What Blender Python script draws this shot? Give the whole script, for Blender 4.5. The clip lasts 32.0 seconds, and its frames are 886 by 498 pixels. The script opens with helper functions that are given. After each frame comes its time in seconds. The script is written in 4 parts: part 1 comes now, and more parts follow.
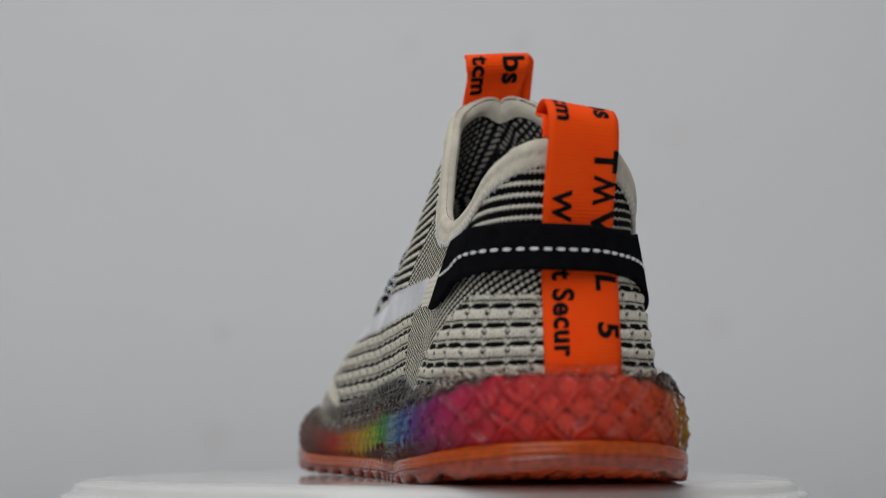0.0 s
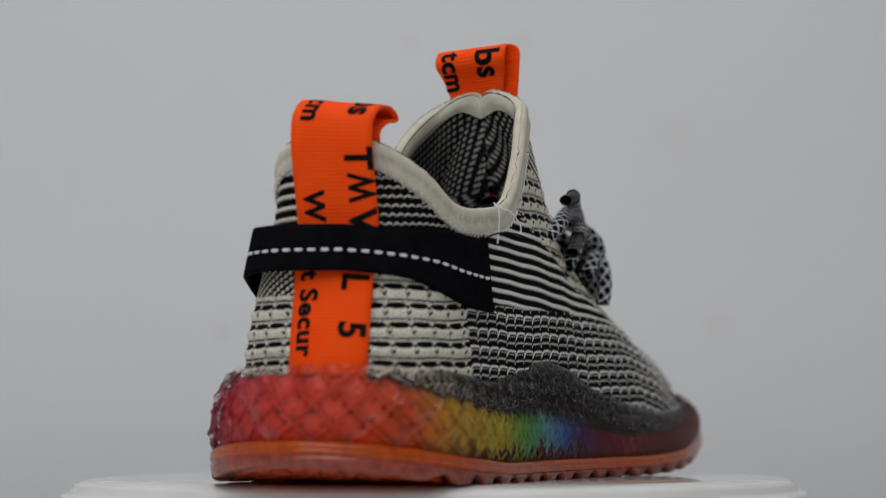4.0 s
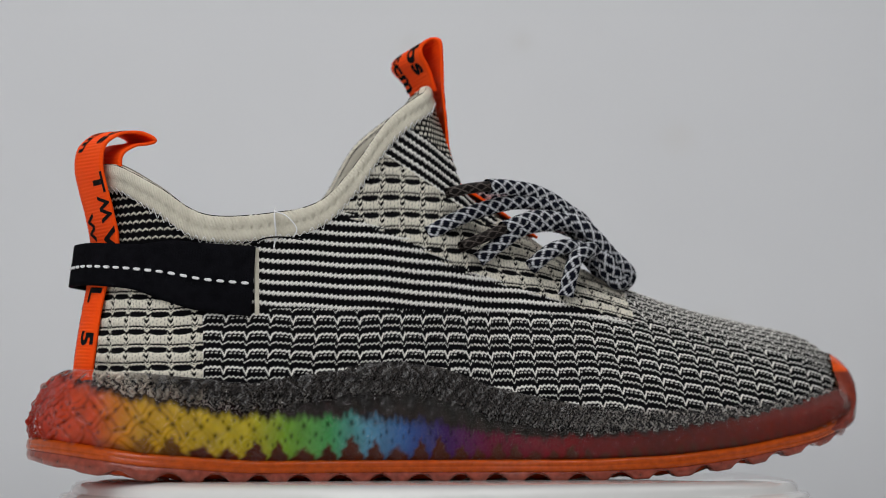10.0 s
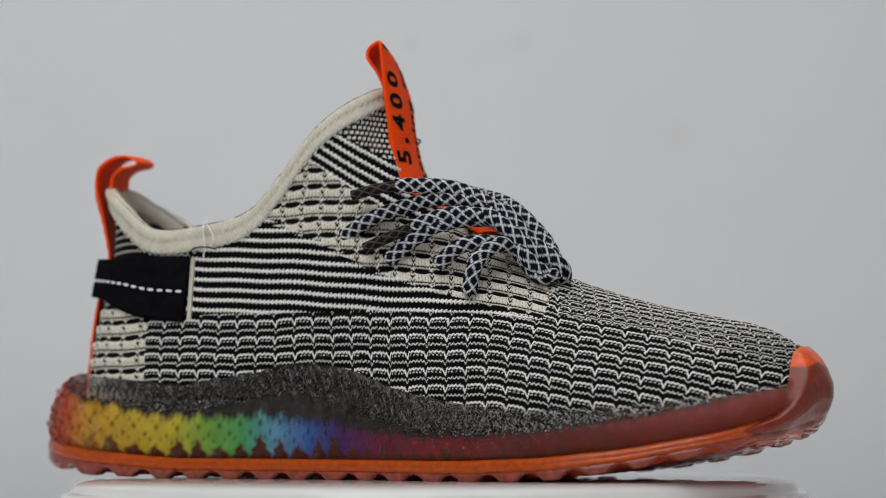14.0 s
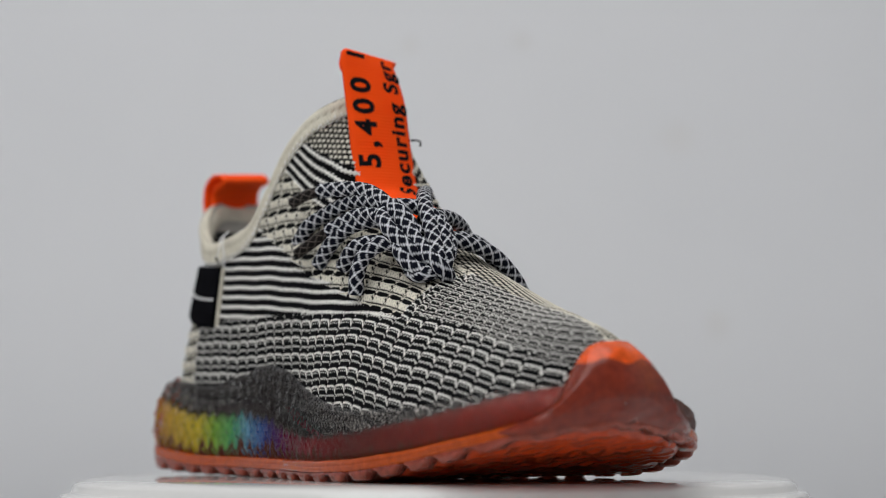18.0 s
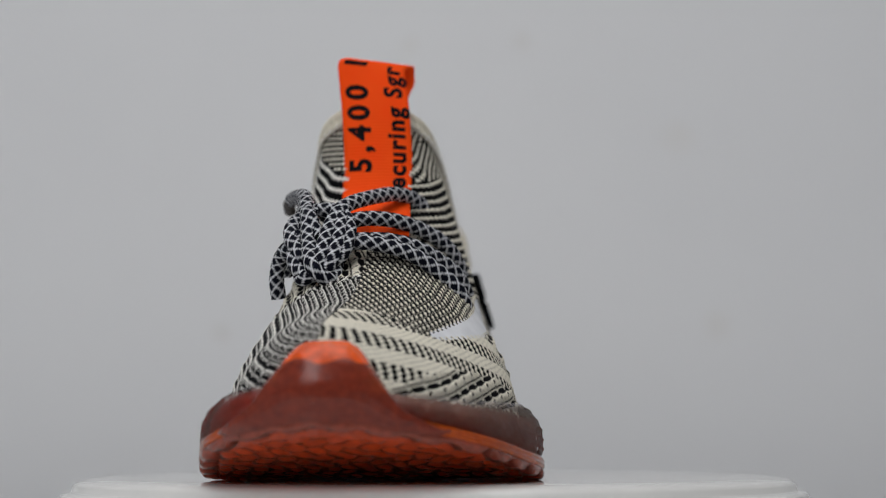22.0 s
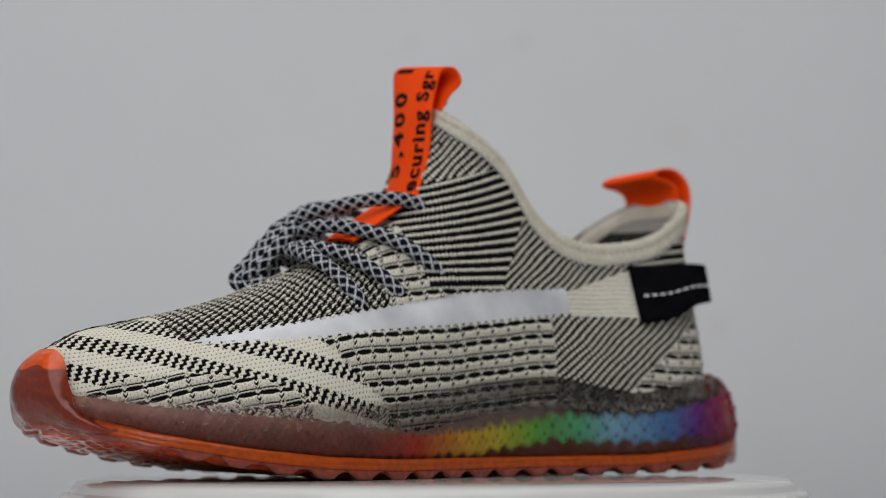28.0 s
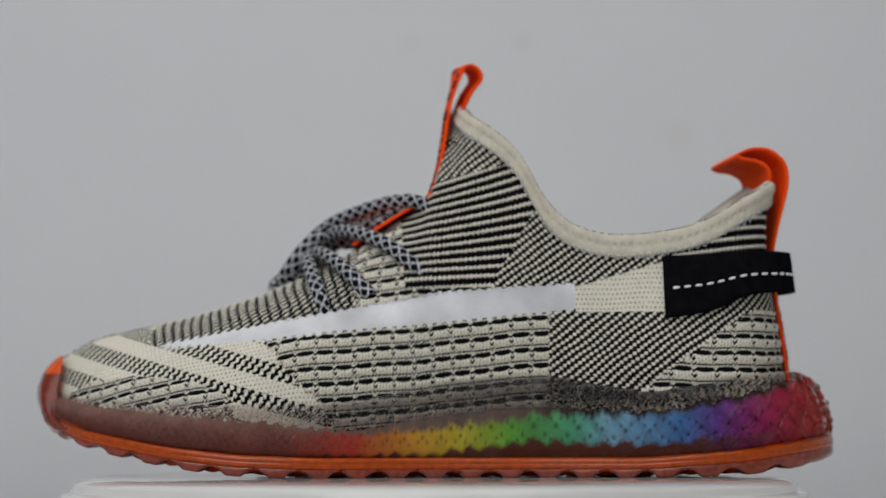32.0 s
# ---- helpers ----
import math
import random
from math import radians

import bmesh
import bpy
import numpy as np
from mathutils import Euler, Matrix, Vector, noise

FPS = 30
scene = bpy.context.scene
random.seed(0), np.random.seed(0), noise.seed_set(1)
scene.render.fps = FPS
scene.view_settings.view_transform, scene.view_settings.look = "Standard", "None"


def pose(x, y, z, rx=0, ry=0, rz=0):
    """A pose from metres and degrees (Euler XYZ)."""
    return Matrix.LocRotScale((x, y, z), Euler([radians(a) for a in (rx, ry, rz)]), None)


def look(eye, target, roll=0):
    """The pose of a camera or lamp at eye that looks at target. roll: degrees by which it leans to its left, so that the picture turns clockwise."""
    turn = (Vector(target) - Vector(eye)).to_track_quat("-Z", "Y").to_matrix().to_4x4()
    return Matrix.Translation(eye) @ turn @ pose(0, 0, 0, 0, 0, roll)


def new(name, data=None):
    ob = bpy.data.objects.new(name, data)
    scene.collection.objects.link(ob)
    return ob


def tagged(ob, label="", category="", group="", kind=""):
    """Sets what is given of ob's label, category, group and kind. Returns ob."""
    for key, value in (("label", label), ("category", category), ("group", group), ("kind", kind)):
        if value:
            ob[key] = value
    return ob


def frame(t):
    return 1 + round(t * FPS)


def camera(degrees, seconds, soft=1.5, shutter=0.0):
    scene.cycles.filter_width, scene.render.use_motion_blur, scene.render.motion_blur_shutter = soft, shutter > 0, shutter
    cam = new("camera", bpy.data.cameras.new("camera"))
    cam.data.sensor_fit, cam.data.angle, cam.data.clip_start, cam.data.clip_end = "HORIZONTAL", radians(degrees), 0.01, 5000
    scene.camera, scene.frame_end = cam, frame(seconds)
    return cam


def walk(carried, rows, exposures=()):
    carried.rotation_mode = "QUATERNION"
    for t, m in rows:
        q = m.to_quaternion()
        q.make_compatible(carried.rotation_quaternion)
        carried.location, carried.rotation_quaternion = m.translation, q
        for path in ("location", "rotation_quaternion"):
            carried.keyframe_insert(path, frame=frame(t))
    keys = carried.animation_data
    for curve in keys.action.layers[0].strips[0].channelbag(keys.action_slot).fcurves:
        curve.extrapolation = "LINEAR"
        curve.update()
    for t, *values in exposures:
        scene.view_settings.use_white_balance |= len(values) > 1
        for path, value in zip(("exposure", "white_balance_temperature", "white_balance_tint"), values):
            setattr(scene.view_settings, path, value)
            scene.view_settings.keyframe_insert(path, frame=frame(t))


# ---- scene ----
D0 = 0.735           # camera to the turntable's axis
DISC = 0.80          # height of the turntable's top
EYE = (0.003, -D0, DISC + 0.0227)
SHOE = DISC - 0.0012  # the shoe's own zero lies just under its lugs
TILT = 4.3917
cam = camera(23.788, 32.0, soft=0.6)
cam.data.dof.use_dof = True
cam.data.dof.focus_distance, cam.data.dof.aperture_fstop = 0.676, 7.8
aim = (EYE[0], EYE[1] + 1.0, EYE[2] + math.tan(radians(TILT)))
still = look(EYE, aim, -0.095)
walk(cam, [(0.0, still), (32.0, still)],
     [(0.0, 0.01), (5.0, 0.01), (6.0, 0.10), (7.0, 0.21), (8.0, 0.20), (10.0, 0.23), (12.0, 0.20), (14.0, 0.22), (18.0, 0.27), (19.0, 0.21), (20.0, 0.05), (25.0, 0.07), (28.0, 0.03), (32.0, -0.01)])


def turn(t):
    """The turntable's angle at t seconds, in degrees."""
    return 100.95 - 8.8576 * t


# ---- light ----
world = bpy.data.worlds.new("world")
world.use_nodes = True
world.node_tree.nodes["Background"].inputs[0].default_value = (0.9, 0.95, 1.0, 1)
world.node_tree.nodes["Background"].inputs[1].default_value = 0.02
scene.world = world


def area_lamp(name, eye, target, sx, sy, watts, color):
    data = bpy.data.lights.new(name, "AREA")
    data.shape, data.size, data.size_y, data.energy, data.color = "RECTANGLE", sx, sy, watts, color
    ob = new(name, data)
    ob.matrix_world = look(eye, target)
    return ob


area_lamp("ceiling_lamp", (-0.1, -0.1, 2.45), (-0.1, 0.05, 0.8), 1.4, 1.4, 10.6, (1.0, 0.985, 0.97))
# broad fill added behind the camera, out of view; the wall there has no window
area_lamp("window_lamp", (-0.5, -2.0, 1.85), (0.0, 0.2, 0.9), 2.0, 1.2, 11.8, (0.97, 0.985, 1.0))
# unseen fill added above the camera to lift the shoe against the wall
area_lamp("softbox_lamp", (-0.3, -0.85, 1.8), (0.0, 0.0, 0.86), 0.6, 0.6, 2.8, (0.98, 0.99, 1.0))

# ---- materials ----
MATS = {}


def material(name):
    m = bpy.data.materials.new(name)
    m.use_nodes = True
    t = m.node_tree
    bsdf = t.nodes["Principled BSDF"]
    MATS[name] = m
    return m, t, bsdf


def add(t, kind, **inputs):
    n = t.nodes.new(kind)
    for k, v in inputs.items():
        n.inputs[k.replace("_", " ")].default_value = v
    return n


def noise_bump(t, bsdf, scale, strength, distance=0.0005, coords="Object", detail=6.0):
    tc = t.nodes.new("ShaderNodeTexCoord")
    nz = add(t, "ShaderNodeTexNoise", Scale=scale, Detail=detail)
    bp = add(t, "ShaderNodeBump", Strength=strength, Distance=distance)
    t.links.new(tc.outputs[coords], nz.inputs["Vector"])
    t.links.new(nz.outputs["Fac"], bp.inputs["Height"])
    t.links.new(bp.outputs["Normal"], bsdf.inputs["Normal"])
    return nz


def ramp(t, source, stops, mode="LINEAR"):
    r = t.nodes.new("ShaderNodeValToRGB")
    r.color_ramp.interpolation = mode
    el = r.color_ramp.elements
    while len(el) < len(stops):
        el.new(0.5)
    for e, (p, c) in zip(el, stops):
        e.position, e.color = p, (*c, 1)
    t.links.new(source, r.inputs["Fac"])
    return r


def plain(name, c1, c2, rough, scale, bump, metal=0.0, spec=0.5, coat=0.0, bump_scale=None):
    """A surface whose colour wanders between two tones, with fine relief."""
    m, t, b = material(name)
    tc = t.nodes.new("ShaderNodeTexCoord")
    nz = add(t, "ShaderNodeTexNoise", Scale=scale, Detail=8.0)
    t.links.new(tc.outputs["Object"], nz.inputs["Vector"])
    r = ramp(t, nz.outputs["Fac"], [(0.3, c1), (0.7, c2)])
    t.links.new(r.outputs["Color"], b.inputs["Base Color"])
    b.inputs["Roughness"].default_value = rough
    b.inputs["Metallic"].default_value = metal
    b.inputs["Specular IOR Level"].default_value = spec
    b.inputs["Coat Weight"].default_value = coat
    noise_bump(t, b, bump_scale or scale * 6, bump)
    return m


def yarn_material(name, dark, light, rough=0.9, noise_scale=900.0):
    """Knitted yarn: the mesh's 'yarn' attribute says where the light yarn shows."""
    m, t, b = material(name)
    at = t.nodes.new("ShaderNodeAttribute")
    at.attribute_name = "yarn"
    tc = t.nodes.new("ShaderNodeTexCoord")
    nz = add(t, "ShaderNodeTexNoise", Scale=noise_scale, Detail=4.0)
    big = add(t, "ShaderNodeTexNoise", Scale=45.0, Detail=3.0)
    t.links.new(tc.outputs["Object"], nz.inputs["Vector"])
    t.links.new(tc.outputs["Object"], big.inputs["Vector"])
    lo = ramp(t, nz.outputs["Fac"], [(0.3, tuple(0.5 * c for c in dark)), (0.75, tuple(1.3 * c for c in dark))])
    hi = ramp(t, nz.outputs["Fac"], [(0.25, tuple(0.86 * c for c in light)), (0.65, light)])
    mix = t.nodes.new("ShaderNodeMixRGB")
    t.links.new(at.outputs["Fac"], mix.inputs[0])
    t.links.new(lo.outputs["Color"], mix.inputs[1])
    t.links.new(hi.outputs["Color"], mix.inputs[2])
    hv = t.nodes.new("ShaderNodeMixRGB")
    hv.blend_type = "MULTIPLY"
    hv.inputs[0].default_value = 1.0
    tone = ramp(t, big.outputs["Fac"], [(0.3, (0.93, 0.93, 0.93)), (0.7, (1, 1, 1))])
    t.links.new(mix.outputs[0], hv.inputs[1])
    t.links.new(tone.outputs["Color"], hv.inputs[2])
    t.links.new(hv.outputs[0], b.inputs["Base Color"])
    b.inputs["Roughness"].default_value = rough
    b.inputs["Specular IOR Level"].default_value = 0.06
    b.inputs["Sheen Weight"].default_value = 0.0
    bp = add(t, "ShaderNodeBump", Strength=0.5, Distance=0.0003)
    t.links.new(nz.outputs["Fac"], bp.inputs["Height"])
    t.links.new(bp.outputs["Normal"], b.inputs["Normal"])
    return m


def clear_rubber(name, tint, edge, body, body_share, rough=0.14, bump=0.25, ior=1.45, deep=None, deep_share=None, speckle=0.0):
    """Clear moulded rubber: tinted see-through, darkened where 'thick' marks stud flanks, cloudier where it is deep
    ('veil').
    """
    m, t, b = material(name)
    t.nodes.remove(b)
    tc = t.nodes.new("ShaderNodeTexCoord")
    nz = add(t, "ShaderNodeTexNoise", Scale=420.0, Detail=5.0)
    t.links.new(tc.outputs["Object"], nz.inputs["Vector"])
    at = t.nodes.new("ShaderNodeAttribute")
    at.attribute_name = "thick"
    vl = t.nodes.new("ShaderNodeAttribute")
    vl.attribute_name = "veil"
    bp = add(t, "ShaderNodeBump", Strength=bump, Distance=0.0006)
    t.links.new(nz.outputs["Fac"], bp.inputs["Height"])
    tr = add(t, "ShaderNodeBsdfTransparent")
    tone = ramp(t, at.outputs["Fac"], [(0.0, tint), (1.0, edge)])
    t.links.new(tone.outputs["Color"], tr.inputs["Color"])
    df = add(t, "ShaderNodeBsdfDiffuse")
    mul = t.nodes.new("ShaderNodeMixRGB")
    mul.blend_type = "MULTIPLY"
    mul.inputs[0].default_value = 1.0
    cl = ramp(t, vl.outputs["Fac"], [(0.0, body), (0.2, deep or body)])
    gr = ramp(t, nz.outputs["Fac"], [(0.3, (0.7 - 0.4 * speckle,) * 3), (0.7, (1.0 + 0.6 * speckle,) * 3)])
    t.links.new(cl.outputs["Color"], mul.inputs[1])
    t.links.new(gr.outputs["Color"], mul.inputs[2])
    t.links.new(mul.outputs[0], df.inputs["Color"])
    share = add(t, "ShaderNodeMapRange")
    share.inputs["To Min"].default_value = body_share
    share.inputs["To Max"].default_value = body_share if deep_share is None else deep_share
    t.links.new(vl.outputs["Fac"], share.inputs["Value"])
    mx = t.nodes.new("ShaderNodeMixShader")
    t.links.new(share.outputs[0], mx.inputs[0])
    t.links.new(tr.outputs[0], mx.inputs[1])
    t.links.new(df.outputs[0], mx.inputs[2])
    gl = add(t, "ShaderNodeBsdfGlossy", Roughness=rough)
    fr = add(t, "ShaderNodeFresnel", IOR=ior)
    t.links.new(bp.outputs["Normal"], gl.inputs["Normal"])
    t.links.new(bp.outputs["Normal"], fr.inputs["Normal"])
    my = t.nodes.new("ShaderNodeMixShader")
    t.links.new(fr.outputs[0], my.inputs[0])
    t.links.new(mx.outputs[0], my.inputs[1])
    t.links.new(gl.outputs[0], my.inputs[2])
    t.links.new(my.outputs[0], t.nodes["Material Output"].inputs["Surface"])
    return m


def dye_material(name):
    """Dyed foam: the mesh's 'dye' colours."""
    m, t, b = material(name)
    at = t.nodes.new("ShaderNodeAttribute")
    at.attribute_name = "dye"
    tc = t.nodes.new("ShaderNodeTexCoord")
    nz = add(t, "ShaderNodeTexNoise", Scale=160.0, Detail=6.0)
    t.links.new(tc.outputs["Object"], nz.inputs["Vector"])
    mul = t.nodes.new("ShaderNodeMixRGB")
    mul.blend_type = "MULTIPLY"
    mul.inputs[0].default_value = 1.0
    tone = ramp(t, nz.outputs["Fac"], [(0.3, (0.7, 0.7, 0.7)), (0.7, (1, 1, 1))])
    t.links.new(at.outputs["Color"], mul.inputs[1])
    t.links.new(tone.outputs["Color"], mul.inputs[2])
    t.links.new(mul.outputs[0], b.inputs["Base Color"])
    b.inputs["Roughness"].default_value = 0.6
    b.inputs["Specular IOR Level"].default_value = 0.1
    return m


BLACK_YARN, CREAM_YARN = (0.004, 0.004, 0.005), (0.80, 0.755, 0.64)
KNIT = yarn_material("knit_yarn", BLACK_YARN, CREAM_YARN)
KNIT_WHITE = yarn_material("white_knit_yarn", BLACK_YARN, (0.90, 0.875, 0.82))
LINING = yarn_material("lining_yarn", (0.012, 0.012, 0.015), (0.42, 0.40, 0.36))
LACE = yarn_material("lace_cord", (0.006, 0.007, 0.014), (0.74, 0.75, 0.78), 0.8, 1500.0)
MESHWHITE = plain("white_mesh", (0.50, 0.51, 0.54), (0.78, 0.79, 0.82), 0.4, 55, 0.4, spec=0.5, bump_scale=1500)
BINDING = plain("cream_binding", (0.54, 0.50, 0.405), (0.65, 0.61, 0.50), 0.75, 260, 0.5)
ORANGE = plain("orange_webbing", (1.0, 0.072, 0.002), (1.0, 0.090, 0.004), 0.7, 90, 0.25, spec=0.12, bump_scale=1800)
INK = plain("black_ink", (0.005, 0.005, 0.006), (0.010, 0.010, 0.011), 0.8, 300, 0.1, spec=0.05)
AGLET = yarn_material("dark_aglet", (0.010, 0.008, 0.007), (0.12, 0.10, 0.09), 0.4, 900.0)
STRAP = plain("black_webbing", (0.0035, 0.0035, 0.0045), (0.007, 0.007, 0.009), 0.95, 300, 0.5, spec=0.02, bump_scale=1600)
THREAD = plain("white_thread", (0.72, 0.72, 0.72), (0.85, 0.85, 0.85), 0.6, 800, 0.3)
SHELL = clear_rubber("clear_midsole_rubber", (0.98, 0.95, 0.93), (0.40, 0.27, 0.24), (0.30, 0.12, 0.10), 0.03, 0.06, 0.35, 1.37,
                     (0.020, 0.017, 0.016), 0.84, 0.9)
CORE = dye_material("dyed_midsole_foam")
RUBBER = clear_rubber("orange_outsole_rubber", (0.98, 0.36, 0.06), (0.6, 0.1, 0.02), (0.78, 0.115, 0.006), 0.62, 0.14, ior=1.45)
CAPRUBBER = clear_rubber("orange_cap_rubber", (0.95, 0.25, 0.05), (0.6, 0.1, 0.02), (0.92, 0.105, 0.006), 0.85, 0.2, 0.2, 1.5,
                         (0.26, 0.034, 0.014), 0.78, 0.1)
TREAD = clear_rubber("red_tread_rubber", (0.95, 0.25, 0.06), (0.6, 0.2, 0.1), (0.70, 0.070, 0.008), 0.72, 0.14, 0.3, 1.5, speckle=0.25)
LUGRUBBER = clear_rubber("pink_lug_rubber", (0.92, 0.40, 0.28), (0.6, 0.2, 0.1), (0.46, 0.095, 0.055), 0.62, 0.14, ior=1.52, speckle=0.2)
PLASTIC = plain("white_plastic", (0.64, 0.635, 0.62), (0.69, 0.685, 0.665), 0.05, 30, 0.0)
WALL = plain("white_wall_paint", (0.705, 0.711, 0.726), (0.746, 0.751, 0.762), 0.85, 3, 0.08, bump_scale=260)


def stained_wall():
    """The same paint with a few faint brownish smudges."""
    m = plain("stained_wall_paint", (0.705, 0.711, 0.726), (0.746, 0.751, 0.762), 0.85, 3, 0.08, bump_scale=260)
    t = m.node_tree
    b = t.nodes["Principled BSDF"]
    color = b.inputs["Base Color"].links[0].from_socket
    tc = t.nodes.new("ShaderNodeTexCoord")
    wob = add(t, "ShaderNodeTexNoise", Scale=60.0, Detail=3.0)
    t.links.new(tc.outputs["Object"], wob.inputs["Vector"])
    for x, z, size, tone in ((-0.1403, 0.8740, 0.007, 0.93), (-0.1440, 0.8065, 0.012, 0.95), (0.0543, 1.0620, 0.008, 0.94), (-0.0185, 1.0600, 0.007, 0.96),
                             (0.1800, 0.8776, 0.010, 0.96), (0.1563, 1.0004, 0.012, 0.97)):
        dist = t.nodes.new("ShaderNodeVectorMath")
        dist.operation = "DISTANCE"
        dist.inputs[1].default_value = (x, 0.62, z)
        t.links.new(tc.outputs["Object"], dist.inputs[0])
        far = add(t, "ShaderNodeMath")
        far.operation = "MULTIPLY_ADD"
        t.links.new(wob.outputs["Fac"], far.inputs[0])
        far.inputs[1].default_value = size
        t.links.new(dist.outputs["Value"], far.inputs[2])
        scale = add(t, "ShaderNodeMath")
        scale.operation = "DIVIDE"
        t.links.new(far.outputs[0], scale.inputs[0])
        scale.inputs[1].default_value = size * 2
        spot = ramp(t, scale.outputs[0], [(0.25, (tone, tone * 0.985, tone * 0.96)), (0.85, (1, 1, 1))])
        mul = t.nodes.new("ShaderNodeMixRGB")
        mul.blend_type = "MULTIPLY"
        mul.inputs[0].default_value = 1.0
        t.links.new(color, mul.inputs[1])
        t.links.new(spot.outputs["Color"], mul.inputs[2])
        color = mul.outputs[0]
    t.links.new(color, b.inputs["Base Color"])
    return m


STAINED = stained_wall()
TABLE = plain("white_table_paint", (0.72, 0.72, 0.72), (0.78, 0.78, 0.78), 0.5, 8, 0.05)
FLOORMAT = plain("grey_floor_tiles", (0.32, 0.32, 0.33), (0.40, 0.40, 0.41), 0.5, 6, 0.1)


# ---- mesh helpers ----
def link_mesh(name, verts, faces, mat, parent=None, label="", smooth=True):
    me = bpy.data.meshes.new(name)
    verts = np.asarray(verts, dtype=np.float32).reshape(-1, 3)
    faces = np.asarray(faces, dtype=np.int32)
    k = faces.shape[1]
    me.vertices.add(len(verts))
    me.vertices.foreach_set("co", verts.ravel())
    me.loops.add(faces.size)
    me.loops.foreach_set("vertex_index", faces.ravel())
    me.polygons.add(len(faces))
    me.polygons.foreach_set("loop_start", np.arange(len(faces), dtype=np.int32) * k)
    me.update(calc_edges=True)
    me.polygons.foreach_set("use_smooth", np.full(len(faces), smooth))
    me.materials.append(mat)
    ob = new(name, me)
    if parent is not None:
        ob.parent = parent
    if label:
        tagged(ob, label)
    return ob


def part(name, bm, mat, parent, label="", smooth=False):
    me = bpy.data.meshes.new(name)
    bm.to_mesh(me)
    bm.free()
    me.materials.append(mat)
    if smooth:
        me.polygons.foreach_set("use_smooth", np.full(len(me.polygons), True))
    ob = new(name, me)
    if parent is not None:
        ob.parent = parent
    if label:
        tagged(ob, label)
    return ob


def grid_faces(nu, nv, close_u=False, flip=False):
    """Quads of a grid stored u-major."""
    iu = np.arange(nu if close_u else nu - 1)
    iv = np.arange(nv - 1)
    a, b = np.meshgrid(iu, iv, indexing="ij")
    a2 = (a + 1) % nu
    q = np.stack([a * nv + b, a2 * nv + b, a2 * nv + b + 1, a * nv + b + 1], -1).reshape(-1, 4)
    return q[:, ::-1] if flip else q


def spline(knots, u):
    """Smooth curve through equally spaced knots (rows), sampled at u in 0..1 (Catmull-Rom)."""
    k = np.asarray(knots, dtype=float)
    if k.ndim == 1:
        k = k[:, None]
    n = len(k) - 1
    s = np.clip(np.asarray(u, dtype=float), 0, 1) * n
    i = np.minimum(s.astype(int), n - 1)
    f = (s - i)[:, None]
    p = np.vstack([2 * k[0] - k[1], k, 2 * k[-1] - k[-2]])
    p0, p1, p2, p3 = p[i], p[i + 1], p[i + 2], p[i + 3]
    return 0.5 * (2 * p1 + (p2 - p0) * f + (2 * p0 - 5 * p1 + 4 * p2 - p3) * f ** 2 + (3 * p1 - p0 - 3 * p2 + p3) * f ** 3)


def along(table, x):
    """Smoothed piecewise value of a table of (x, value) pairs."""
    t = np.asarray(table, dtype=float)
    o = np.argsort(t[:, 0])
    t = t[o]
    return (np.interp(x, t[:, 0], t[:, 1]) * 2 + np.interp(x - 4, t[:, 0], t[:, 1]) + np.interp(x + 4, t[:, 0], t[:, 1])) / 4


def even(points, n):
    """Parameters 0..1 that space a dense polyline evenly."""
    seg = np.linalg.norm(np.diff(points, axis=0), axis=1)
    s = np.concatenate([[0], np.cumsum(seg)])
    return np.interp(np.linspace(0, s[-1], n), s, np.linspace(0, 1, len(points))), s[-1]


def set_attribute(ob, name, values, kind="FLOAT"):
    a = ob.data.attributes.new(name, kind, "POINT")
    if kind == "FLOAT":
        a.data.foreach_set("value", np.asarray(values, dtype=np.float32).ravel())
    else:
        v = np.ones((len(values), 4), dtype=np.float32)
        v[:, :3] = values
        a.data.foreach_set("color", v.ravel())


def frac(v):
    return v - np.floor(v)


def box_bm(bm, lo, hi, bevel=0.0, seg=2):
    r = bmesh.ops.create_cube(bm, size=1.0)
    vs = r["verts"]
    for v in vs:
        v.co = Vector([lo[i] + (v.co[i] + 0.5) * (hi[i] - lo[i]) for i in range(3)])
    if bevel:
        es = list({e for v in vs for e in v.link_edges})
        bmesh.ops.bevel(bm, geom=es, offset=bevel, segments=seg, affect="EDGES", profile=0.5)


def box(name, lo, hi, mat, parent=None, bevel=0.0, label=""):
    bm = bmesh.new()
    box_bm(bm, lo, hi, bevel)
    return part(name, bm, mat, parent, label)


def lathe(name, profile, mat, parent, n=128, label=""):
    """Turned body from (radius, z) rows."""
    pr = np.asarray(profile, dtype=float)
    a = np.linspace(0, 2 * np.pi, n, endpoint=False)
    v = np.stack([np.outer(np.cos(a), pr[:, 0]), np.outer(np.sin(a), pr[:, 0]), np.tile(pr[:, 1], (n, 1))], -1)
    ob = link_mesh(name, v.reshape(-1, 3), grid_faces(n, len(pr), True), mat, parent, label)
    return ob


